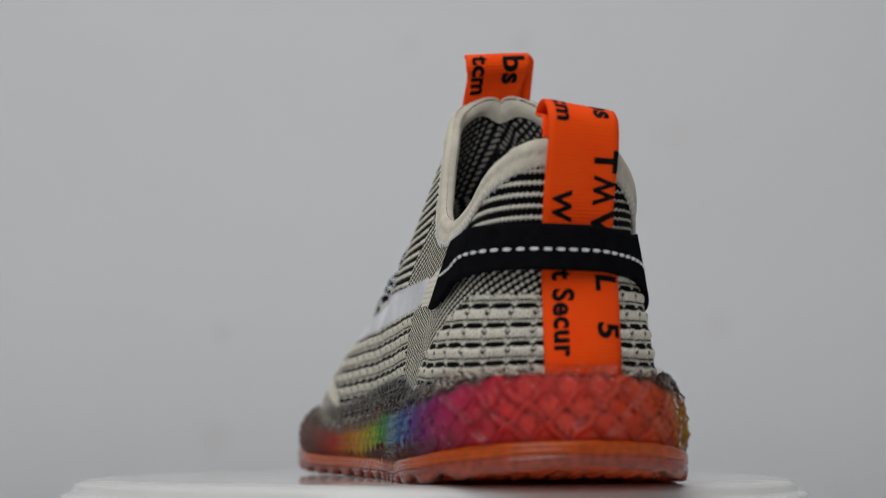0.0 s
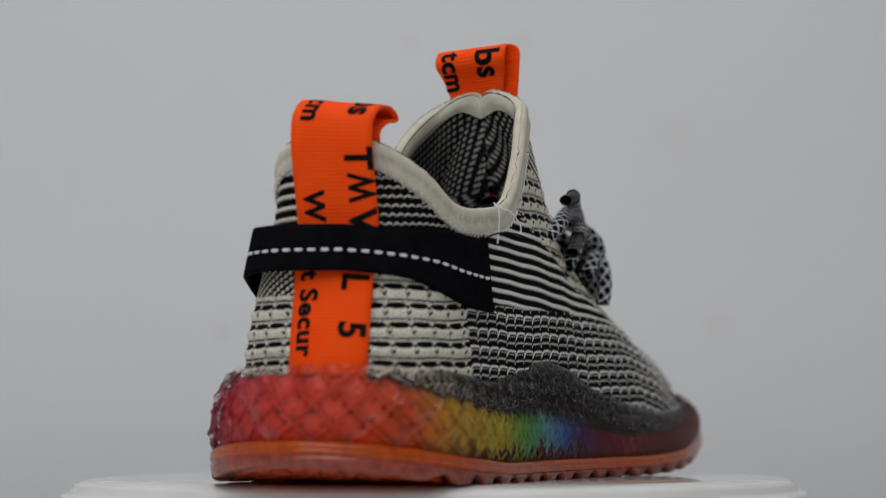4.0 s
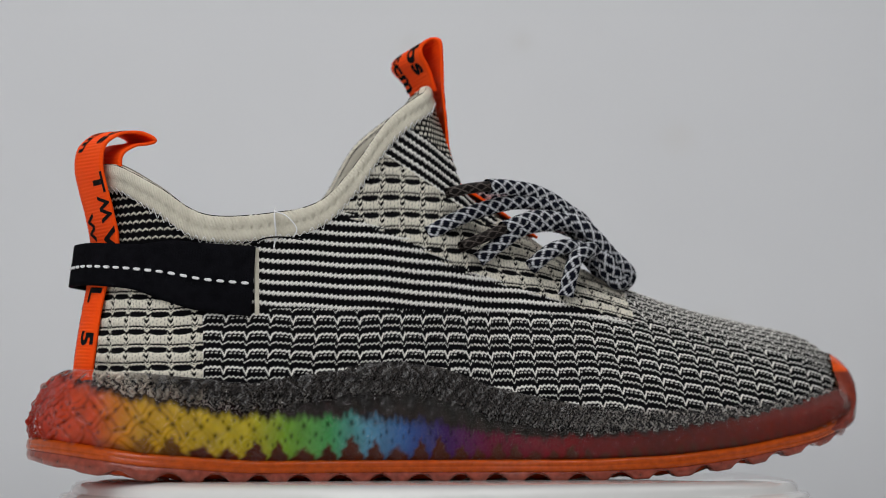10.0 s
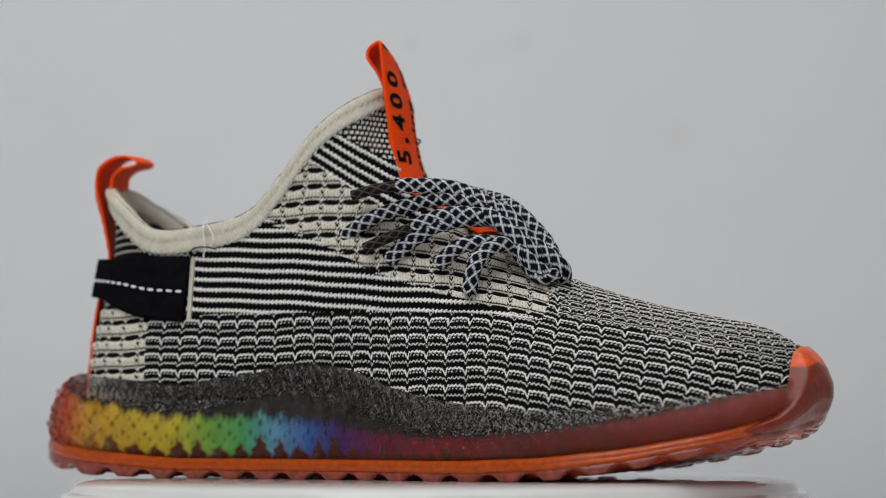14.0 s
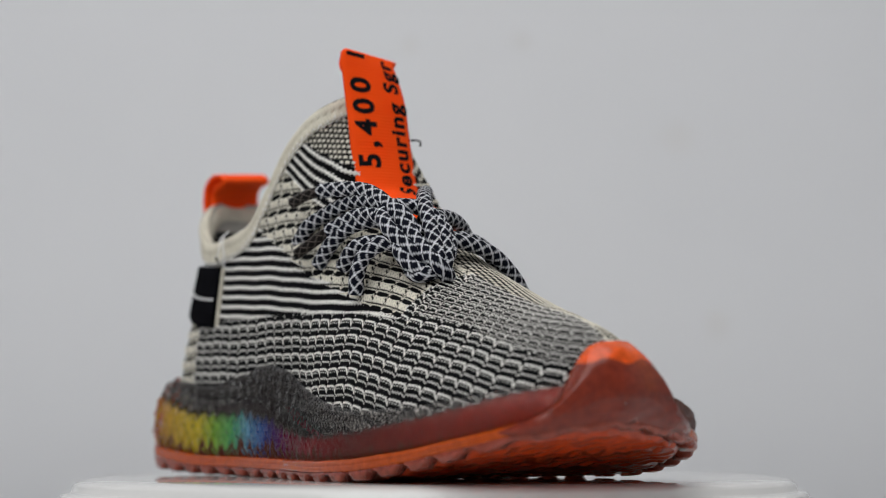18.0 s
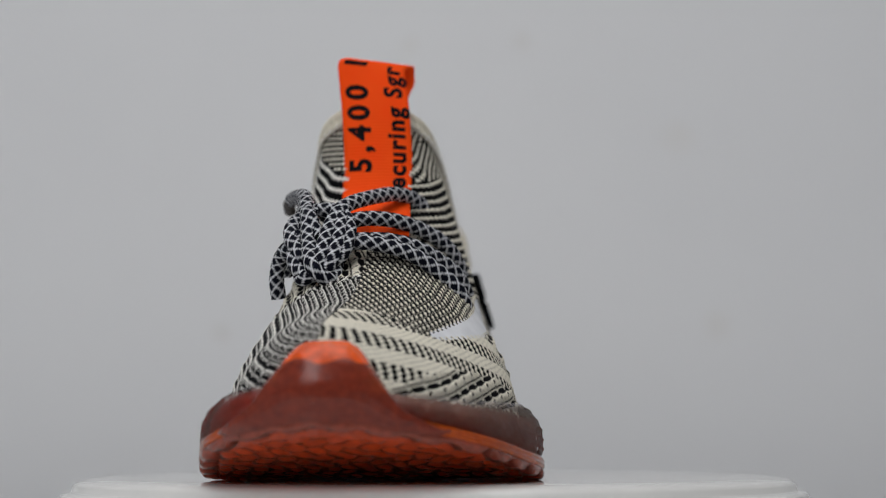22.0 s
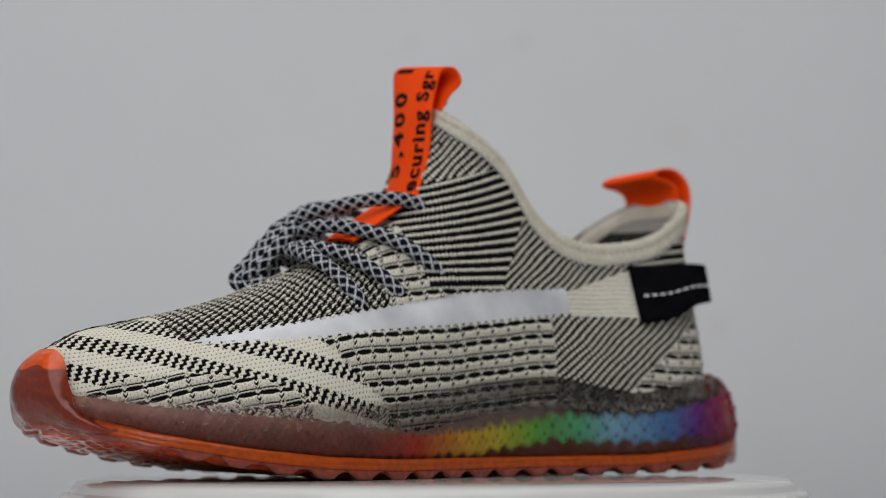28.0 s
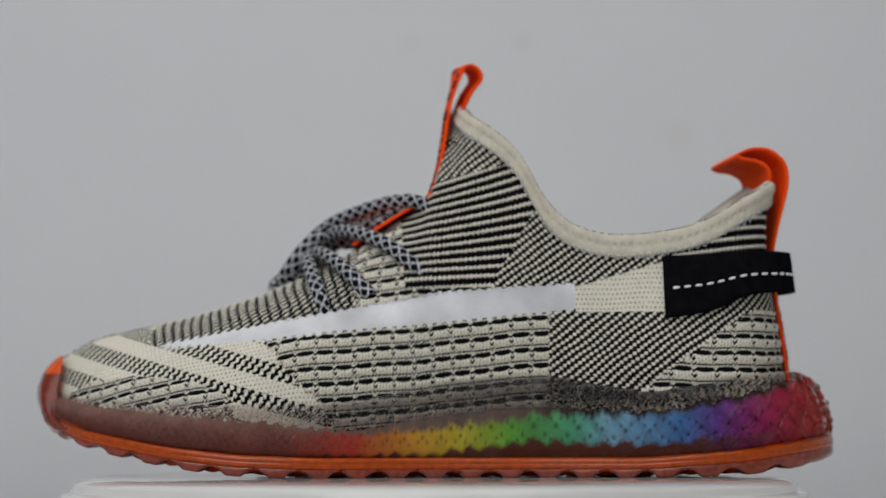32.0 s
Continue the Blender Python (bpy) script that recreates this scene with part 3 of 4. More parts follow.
def build_upper(shoe):
    NU, NV = 2000, 250
    U, length = even_U(NU)
    v = np.linspace(0, 1, NV)
    P = upper_grid(U, v)
    N = grid_normals(P)
    x, y, z = P[..., 0], P[..., 1], P[..., 2]
    Ug = np.repeat(U[:, None], NV, axis=1)
    # columns counted along the outline of each row, from one place on each side
    step = np.linalg.norm(np.diff(P[..., :2], axis=0), axis=2)
    run = np.concatenate([np.zeros((1, NV)), np.cumsum(step, axis=0)], 0)
    lat = U < 0
    c = np.empty_like(run)
    for side in (lat, ~lat):
        at = np.argmin(np.abs(x[side] + 45), axis=0)
        c[side] = run[side] - run[side][at, np.arange(NV)][None, :]
    c[~lat] -= 45
    c[lat] += 45
    arc = np.concatenate([np.zeros((NU, 1)), np.cumsum(np.linalg.norm(np.diff(P, axis=1), axis=2), axis=1)], 1)
    rz = z - row_line(x)
    ra = z[:, :1] - row_line(x[:, :1]) + arc
    r = ra + (rz - ra) * np.clip((30 - x) / 30, 0, 1)
    zone = zones(Ug, x, y, z)
    # slight unevenness of the hand-lasted knit
    r = r + 0.32 * np.sin(x * 0.11 + 0.5) + 0.16 * np.sin(x * 0.31 + z * 0.13)
    rz = rz + 0.28 * np.sin(x * 0.09 + 1.0) + 0.14 * np.sin(x * 0.27)
    c = c + 0.45 * np.sin(z * 0.21 + x * 0.05) + 0.2 * np.sin(z * 0.55 - x * 0.13)
    # the clear shell's refraction is put into the knit: rows scrambled below its edge
    scrambled = np.clip((sole_top(Ug, x) - 1.0 - z) / 1.5, 0, 1)
    c = c + scrambled * 1.3 * np.sin(x * 3.1 + 2.0 * np.sin(z * 2.3)) * np.sin(z * 2.7 + 1.0)
    r = r + scrambled * 1.5 * np.sin(x * 2.3 + 1.7 * np.sin(z * 1.9 + 0.4))
    slant = z + np.where(Ug < 0, 0.62, -0.22) * x
    sl2 = z + (0.05 + 0.33 * np.clip((z - 70) / 40, 0, 1)) * (x + 30)
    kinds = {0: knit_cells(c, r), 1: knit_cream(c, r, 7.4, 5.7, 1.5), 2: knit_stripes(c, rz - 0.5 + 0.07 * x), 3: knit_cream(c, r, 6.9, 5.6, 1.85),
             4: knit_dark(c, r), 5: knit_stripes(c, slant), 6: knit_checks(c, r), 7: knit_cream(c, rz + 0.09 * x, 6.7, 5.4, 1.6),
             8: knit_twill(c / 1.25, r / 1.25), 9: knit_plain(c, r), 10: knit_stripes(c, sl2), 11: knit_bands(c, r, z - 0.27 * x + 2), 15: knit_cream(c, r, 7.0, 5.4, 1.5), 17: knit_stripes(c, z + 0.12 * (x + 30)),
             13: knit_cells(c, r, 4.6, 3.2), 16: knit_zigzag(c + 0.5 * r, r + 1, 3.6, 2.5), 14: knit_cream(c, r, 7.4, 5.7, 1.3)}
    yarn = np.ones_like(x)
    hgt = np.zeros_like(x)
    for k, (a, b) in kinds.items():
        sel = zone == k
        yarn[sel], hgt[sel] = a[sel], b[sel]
    fade = np.clip((v - 0.0) / 0.03, 0, 1)[None, :]
    P = P + N * (hgt * 0.8 * fade)[..., None]
    faces = grid_faces(NU, NV)
    fz = zone.ravel()[faces[:, 0]]
    co = P.reshape(-1, 3) / 1000.0
    if OUT > 0:
        faces = faces[:, ::-1]
    for k, (name, label) in enumerate(PANELS):
        f = faces[fz == k]
        if not len(f):
            continue
        ids, inv = np.unique(f.ravel(), return_inverse=True)
        ob = link_mesh(name, co[ids], inv.reshape(-1, 4), MESHWHITE if k == 12 else KNIT_WHITE if k in (0, 2, 5, 13) else KNIT, shoe, label)
        set_attribute(ob, "yarn", yarn.ravel()[ids])


def build_lining(shoe):
    lim = 10.2 / NS
    U, length = even_U(700, -lim, lim, 0.8)
    v = np.linspace(0.35, 0.992, 150)
    P = upper_grid(U, v)
    N = grid_normals(P)
    P = P - N * 2.6
    c = np.repeat((np.linspace(0, length, 700))[:, None], 150, axis=1)
    r = P[..., 2]
    y1, h1 = knit_twill(c, r)
    y2, h2 = knit_twill(c * 0.6, r * 0.6)
    ca, rb = frac((c + 0.6 * r) / 3.0), frac((r - 0.6 * c) / 3.0)
    y3 = soft(0.24 - np.maximum(np.abs(ca - 0.5), np.abs(rb - 0.5)), 0.0, 0.1)
    y = np.where(P[..., 0] > -34, np.where(r > 98 + 0.3 * P[..., 0], y3, y2), np.where(r > 93, 1.0, 0.3 * y3))
    ob = link_mesh("lining", P.reshape(-1, 3) / 1000, grid_faces(700, 150), LINING, shoe, "black and cream knit lining inside the collar")
    set_attribute(ob, "yarn", y.ravel())
    # flat insole at the bottom of the opening, coloured black for the dark inside
    U = np.linspace(-11 / NS, 11 / NS, 120)
    B = sections(U)[0]
    ring = B.copy()
    ring[:, 2] = 36
    mid = ring.copy()
    mid[:, 1] = -19
    v = np.stack([ring, mid], 1)
    link_mesh("insole", v.reshape(-1, 3) / 1000, grid_faces(120, 2), STRAP, shoe, "flat insole, coloured black to stand for the dark inside")


def build_binding(shoe):
    lim = 9.0 / NS
    n = 2000
    U, length = even_U(n, -lim, lim, 1.0)
    P = upper_grid(U, [0.86, 0.93, 1.0])
    T = P[:, 2]
    down = P[:, 0] - T
    down /= np.linalg.norm(down, axis=1)[:, None]
    tg = np.gradient(T, axis=0)
    tg[0] = tg[-1] = (tg[1] + tg[-2]) / 2
    for _ in range(220):
        tg = (np.roll(tg, 1, 0) + tg * 2 + np.roll(tg, -1, 0)) / 4
        down = (np.roll(down, 1, 0) + down * 2 + np.roll(down, -1, 0)) / 4
    down /= np.linalg.norm(down, axis=1)[:, None]
    tg /= np.linalg.norm(tg, axis=1)[:, None]
    nr = np.cross(tg, down)
    nr /= np.linalg.norm(nr, axis=1)[:, None]
    if np.dot(nr[n // 2], [-1, 0, 0]) < 0:
        nr = -nr
    prof = np.array([(1.2, 0)]) + np.array([(7.5, 0.3), (7.3, 0.95), (6.0, 1.4), (4.0, 1.25), (1.9, 1.55), (0.4, 1.3), (-0.7, 0.5), (-1.0, -0.8), (-0.5, -2.2),
                     (1.5, -3.2), (4.0, -3.6), (6.6, -3.3)])
    pr = spline(prof, np.linspace(0, 1, 40))
    V = T[:, None] + pr[None, :, :1] * down[:, None] + pr[None, :, 1:] * nr[:, None]
    s = np.linspace(0, length, n)[:, None]
    d = pr[None, :, 0]
    rib = 0.13 * np.sin(2 * np.pi * (s + 0.5 * d) / 1.1)
    puck = -0.7 * np.exp(-((d - 4.6) / 0.55) ** 2) * np.exp(-((frac(s / 2.9) - 0.5) * 2.9 / 0.55) ** 2) * (pr[None, :, 1] > 0)
    V = V + nr[:, None] * (rib + puck)[..., None] * (pr[None, :, 1:] > -1)
    bind = link_mesh("collar_binding", V.reshape(-1, 3) / 1000, grid_faces(n, 40, True), BINDING, shoe, "cream padded binding round the collar")
    return bind


# ---- sole ----
def sole_frames(n):
    U, length = even_U(n, -0.9999, 0.9999, 0.0)
    B, C1, C2, T, N, w = sections(U)
    for _ in range(n // 40):
        N = (np.roll(N, 1, 0) + 2 * N + np.roll(N, -1, 0)) / 4
    N = N / np.linalg.norm(N, axis=1)[:, None]
    x = B[:, 0]
    zt = sole_top(U, x)
    ox = x + N[:, 0] * w
    zo = along(OUTSOLE_TOP, ox)
    zb = along(OUTSOLE_BOTTOM, ox)
    return U, length, B, N, w, zt, zo, zb, ox


def cell_scale(U, x):
    return np.interp(x, [-120, -40, 20, 60, 140], [8.6, 7.8, 6.0, 4.6, 4.2])


DYE_LATERAL = [(-145, (0.86, 0.060, 0.016)), (-120, (0.86, 0.11, 0.016)), (-106, (0.85, 0.50, 0.02)), (-72, (0.80, 0.70, 0.03)), (-60, (0.30, 0.65, 0.06)),
               (-46, (0.10, 0.60, 0.18)), (-34, (0.16, 0.50, 0.75)), (-20, (0.04, 0.16, 0.60)), (-9, (0.08, 0.02, 0.22)), (6, (0.22, 0.01, 0.05)),
               (30, (0.32, 0.012, 0.02)), (60, (0.17, 0.010, 0.006)), (145, (0.34, 0.022, 0.006))]
DYE_MEDIAL = [(-145, (0.86, 0.050, 0.020)), (-124, (0.74, 0.016, 0.05)), (-110, (0.45, 0.010, 0.18)), (-96, (0.14, 0.03, 0.40)), (-84, (0.06, 0.25, 0.65)),
              (-60, (0.25, 0.58, 0.80)), (-46, (0.10, 0.58, 0.28)), (-26, (0.18, 0.62, 0.06)), (-8, (0.80, 0.68, 0.04)), (12, (0.85, 0.34, 0.02)),
              (26, (0.70, 0.05, 0.02)), (48, (0.25, 0.045, 0.03)), (100, (0.17, 0.04, 0.026)), (145, (0.22, 0.03, 0.014))]


def dye(table, x):
    xs = [k for k, _ in table]
    return np.stack([np.interp(x, xs, [c[i] for _, c in table]) for i in range(3)], -1)


def sole_profile(f, w, zt, zo, inset):
    """Offset and height of the midsole's side, f from 0 (bottom) to 1 (top)."""
    h = zt - zo
    k = np.array([(-2.0, -0.04), (-0.3, 0.08), (0.0, 0.30), (-0.6, 0.55), (-3.2, 0.80), (-6.6, 1.0)])
    pr = spline(k, f)
    heel = spline([-2.0, -0.4, -0.5, -2.2, -4.8, -9.8], f)[None, :, 0]
    share = np.clip((w[:, None] - 8.0) / 8.0, 0, 1)
    off = w[:, None] + pr[None, :, 0] * (1 - share) + heel * share * w[:, None] / 13 - inset
    z = zo[:, None] + h[:, None] * pr[None, :, 1]
    return off, z


def build_midsole(shoe):
    n, m = 2300, 110
    U, length, B, N, w, zt, zo, zb, ox = sole_frames(n)
    f = np.linspace(0, 1, m)
    off, z = sole_profile(f, w, zt, zo, 0.0)
    X = B[:, None, 0] + N[:, None, 0] * off
    Y = B[:, None, 1] + N[:, None, 1] * off
    P = np.stack([X, Y, z], -1)
    NN = grid_normals(P)
    sc = cell_scale(U, ox)
    s = np.linspace(0, length, n)
    cn = np.concatenate([[0], np.cumsum(np.diff(s) / sc[1:])])[:, None]
    zn = (z - zo[:, None]) / sc[:, None]
    cn = cn + 0.07 * np.sin(cn * 2.9 + zn * 2.0) + 0.05 * np.sin(cn * 7.3 - zn * 5.0)
    def cusp(k, sharp):
        """Star-shaped studs: sharp ridges that cross, with hollows between."""
        a1, a2 = frac(k * (cn + zn * 0.78)), frac(k * (cn - zn * 0.78))
        d1, d2 = np.minimum(a1, 1 - a1), np.minimum(a2, 1 - a2)
        return np.exp((0.06 - np.hypot(d1, 0.06)) / sharp), np.exp((0.06 - np.hypot(d2, 0.06)) / sharp)

    r1, r2 = cusp(1.0, 0.11)
    q1, q2 = cusp(2.0, 0.13)
    env = np.clip(f / 0.05, 0, 1) * np.clip((1 - f) / 0.14, 0, 1)
    grit = np.sin(cn * 31.0 + 3 * np.sin(zn * 9)) * np.sin(zn * 27.0 + 2 * np.sin(cn * 11.0))
    lumps = np.sin(cn * 4.1 + 1.7 * np.sin(zn * 3.1)) * np.sin(zn * 5.3 + 1.3 * np.sin(cn * 2.2))
    small = np.interp(ox, [-120, -90, 20, 60], [0.25, 0.22, 0.34, 0.14])[:, None]
    relief = 0.66 * (r1 + r2) + 0.12 * r1 * r2 + small * (q1 + q2) + 0.05 * lumps + 0.04 * grit
    relief = 1.4 * np.tanh(relief / 1.2)
    amp = np.interp(np.abs(U), [0, 0.2, 0.35, 0.6, 0.9], [2.6, 2.2, 1.6, 1.1, 0.8])[:, None]
    P = P + NN * ((relief - 0.55) * amp * env[None, :])[..., None]
    # shading of the stud flanks is put into the tint so the relief reads
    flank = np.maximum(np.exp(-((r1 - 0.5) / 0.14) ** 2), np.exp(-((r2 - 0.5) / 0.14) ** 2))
    flank_shade = np.clip(np.interp(ox, [-125, -105, -80], [0.85, 0.7, 0.28])[:, None] * flank - 0.6 * r1 * r2, 0, 1) * env[None, :]
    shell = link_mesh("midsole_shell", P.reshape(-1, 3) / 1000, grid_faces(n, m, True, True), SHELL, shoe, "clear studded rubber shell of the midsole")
    set_attribute(shell, "thick", flank_shade.ravel())
    head = np.where(U < 0, np.interp(ox, [-140, -118, -100, -60, -10, 30, 60, 140], [0.98, 0.93, 0.70, 0.56, 0.44, 0.40, 0.46, 0.66]),
                    np.interp(ox, [-140, -118, -100, -60, -10, 30, 60, 140], [0.98, 0.95, 0.74, 0.66, 0.52, 0.50, 0.60, 0.75]))[:, None]
    tri = np.abs(frac(cn) - 0.5) * 2
    lvl = (z - zo[:, None]) / (zt - zo)[:, None]
    veil = np.clip((lvl - head + 0.16 * (0.5 - tri)) / 0.22, 0, 1)
    veil = veil * np.where(U < 0, 1.0, np.interp(ox, [-118, -95, -52, -36, 0, 140], [0.3, 0.8, 0.95, 0.6, 0.4, 0.25]))[:, None] * np.interp(ox, [-140, -112, -95, 10, 60, 140], [0.3, 0.6, 1.0, 1.0, 0.45, 0.15])[:, None]
    set_attribute(shell, "veil", veil.ravel())
    # dyed core inside
    n, m = 1500, 48
    U, length, B, N, w, zt, zo, zb, ox = sole_frames(n)
    f = np.linspace(0, 1, m)
    off, z = sole_profile(f * 0.86, w, zt, zo, 1.9)
    top = np.where(U < 0, np.interp(ox, [-140, -110, -60, -10, 20, 60, 140], [0.92, 0.70, 0.55, 0.42, 0.40, 0.55, 0.88]),
                   np.interp(ox, [-140, -110, -60, -10, 20, 60, 140], [0.92, 0.74, 0.64, 0.46, 0.45, 0.66, 0.85]))
    P = np.stack([B[:, None, 0] + N[:, None, 0] * off, B[:, None, 1] + N[:, None, 1] * off, z], -1)
    sc = cell_scale(U, ox)
    s = np.linspace(0, length, n)
    cn = np.concatenate([[0], np.cumsum(np.diff(s) / sc[1:])])[:, None]
    ragged = 0.35 * np.sin(cn * 9.7 + 2 * np.sin(z * 0.9)) + 0.25 * np.sin(cn * 23.1 + z * 1.7)
    tri = np.abs(frac(cn + 0.06 * np.sin(cn * 2.9) + 0.05 * np.sin(z * 2.1)) - 0.5) * 2 * (0.75 + 0.25 * np.sin(cn * 1.7)) + 0.05 * ragged
    level = (z - zo[:, None]) / (zt - zo)[:, None]
    edge = top[:, None] + 0.10 * (tri - 0.5) + 0.015 * np.sin(cn * 23.0)
    x = P[..., 0]
    wgt = np.clip(0.5 + (P[..., 1:2] + 18) / 50, 0, 1)
    col = dye(DYE_LATERAL, x) * (1 - wgt) + dye(DYE_MEDIAL, x) * wgt
    tooth = np.clip(((0.25 - 0.15 * wgt[..., 0]) * tri + 0.07 + 0.14 * wgt[..., 0] * np.interp(x, [-30, 0], [1.0, 0.0]) - level) / 0.07, 0, 1)[..., None] * np.clip((130 - np.abs(x)) / 40, 0, 1)[..., None]
    col = col * (1 - tooth) + np.array([0.12, 0.028, 0.014]) * tooth
    # small dark dots in the dye colour; the mesh has no hollows there
    dark_dot = np.exp(-(((frac(cn + 0.5) - 0.5) / 0.10) ** 2 + ((level - 0.40) / 0.035) ** 2)) + np.exp(-(((frac(cn) - 0.5) / 0.07) ** 2 + ((level - 0.30) / 0.03) ** 2))
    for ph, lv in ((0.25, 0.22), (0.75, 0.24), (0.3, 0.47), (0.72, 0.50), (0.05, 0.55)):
        dark_dot = dark_dot + np.exp(-(((frac(cn + ph) - 0.5) / 0.05) ** 2 + ((level - lv - 0.02 * np.sin(cn * 5.0)) / 0.025) ** 2))
    col = col * (1 - 0.8 * np.clip(dark_dot, 0, 1))[..., None]
    haze = np.clip((level - edge + 0.08) / 0.10, 0, 1)[..., None] * np.interp(x, [40, 100], [1.0, 0.35])[..., None]
    col = col * (1 - haze) + (np.array([0.022, 0.019, 0.018]) * (1 - wgt) + np.array([0.22, 0.165, 0.135]) * wgt * np.interp(x, [-50, -25], [0.15, 1.0])[..., None]) * haze
    # cream knit glued below the edge shows through the red in flecks on the medial forefoot
    fleck = 0.5 + 0.5 * np.sin(cn * 17.3 + 2.1 * np.sin(z * 2.4 + cn)) * np.sin(z * 4.1 + 1.9 * np.sin(cn * 6.7))
    fleck = np.clip((fleck + 1.5 * level - 1.0) / 0.35, 0, 1)[..., None] * wgt * np.interp(x, [15, 45], [0.0, 0.8])[..., None]
    col = col * (1 - fleck) + np.array([0.27, 0.15, 0.115]) * fleck
    faces = grid_faces(n, m, True, True)
    lev = (level - edge).ravel()
    under = (z - (zt[:, None] - 10.0)).ravel()
    faces = faces[(lev[faces].max(axis=1) < 0.06) | (under[faces].max(axis=1) < 0)]
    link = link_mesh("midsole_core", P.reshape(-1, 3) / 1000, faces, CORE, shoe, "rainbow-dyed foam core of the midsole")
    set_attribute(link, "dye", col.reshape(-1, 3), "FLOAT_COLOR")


def build_outsole(shoe):
    n = 900
    U, length, B, N, w, zt, zo, zb, ox = sole_frames(n)
    w = w - np.interp(ox, [118, 132, 146], [0.0, 1.5, 4.2])
    low = zo - np.minimum(3.3, (zo - zb) * 0.5)
    body = zb + 0.62 * (low - zb)
    rim = [(-9, zo + 0.5), (-1.4, zo + 0.7), (-0.1, zo + 0.4), (0.6, zo - 0.3), (0.8, zo - 1.2), (0.6, zo - 1.45), (0.6, zo - 1.6), (0.85, zo - 1.8),
           (0.9, low + 0.9), (0.7, low + 0.1), (0.1, low - 0.2), (-1.5, low - 0.3)]
    P = np.stack([np.column_stack([B[:, :2] + N * (w + o)[:, None], z]) for o, z in rim], 1)
    link_mesh("outsole_rim", P.reshape(-1, 3) / 1000, grid_faces(n, P.shape[1], True), RUBBER, shoe, "glossy orange rim of the outsole")
    tread = [(-2.2, low + 0.4), (-3.2, low - 0.4), (-3.6, body + 0.4), (-4.4, body)]
    P = [np.column_stack([B[:, :2] + N * (w + o)[:, None], z]) for o, z in tread]
    edge = P[-1][:, :2]
    core = np.column_stack([np.clip(B[:, 0], -108, 112), np.full(n, -19.0)])
    for k in np.linspace(0.04, 1.0, 30):
        q = edge * (1 - k) + core * k
        bumps = 0.8 * np.sin(q[:, 0] * 0.62 + 0.6 * np.sin(q[:, 1] * 0.31)) * np.sin(q[:, 1] * 0.55 + 0.8 * np.sin(q[:, 0] * 0.27)) + 0.2 * np.sin(q[:, 0] * 0.83 - q[:, 1] * 0.61)
        P.append(np.column_stack([q, np.maximum(along(OUTSOLE_BOTTOM, q[:, 0]) + 0.9 + 0.6 * bumps, 1.3)]))
    P = np.stack(P, 1)
    link_mesh("outsole", P.reshape(-1, 3) / 1000, grid_faces(n, P.shape[1], True), TREAD, shoe, "translucent reddish rubber outsole with a bumpy tread")
    # the scalloped lugs round the edge: each a foot between two arches
    count, steps = 46, 25
    at = np.arange(n) * length / n

    def pick(sv, col):
        return np.interp(sv % length, np.append(at, length), np.append(col, col[0]))

    for i in range(count):
        half = length / count / 2
        wob = 0.5 * math.sin(i * 2.3)
        ds = np.linspace(-half, half, steps)
        sv = (i + 0.5) * 2 * half + ds
        bx, by, nx, ny, ww, lo, bo, xx = [pick(sv, c) for c in (B[:, 0], B[:, 1], N[:, 0], N[:, 1], w, low, zb, ox)]
        rise = np.minimum(2.5, 0.72 * (lo - bo)) * np.interp(xx, [-132, -112, 112, 134], [0.0, 1.0, 1.0, 0.45])
        q = np.clip((np.abs(ds + wob * (1 - np.abs(ds) / half)) - 0.36 * half) / (0.64 * half), 0, 1)
        bot = bo + rise * np.sin(np.pi / 2 * q) ** 0.9
        mid = (lo + bot) / 2
        rows = [(-3.4, lo + 0.6), (0.2, lo + 0.1), (0.7, lo - 0.5), (0.75, mid), (0.45, np.minimum(bot + 0.6, mid)), (-0.2, bot + 0.1), (-0.8, bot), (-4.6, bot + 0.1), (-5.0, lo + 0.3)]
        V = np.stack([np.column_stack([bx + nx * (ww + o), by + ny * (ww + o), z]) for o, z in rows], 1)
        link_mesh("lug", V.reshape(-1, 3) / 1000, grid_faces(steps, len(rows)), LUGRUBBER, shoe)


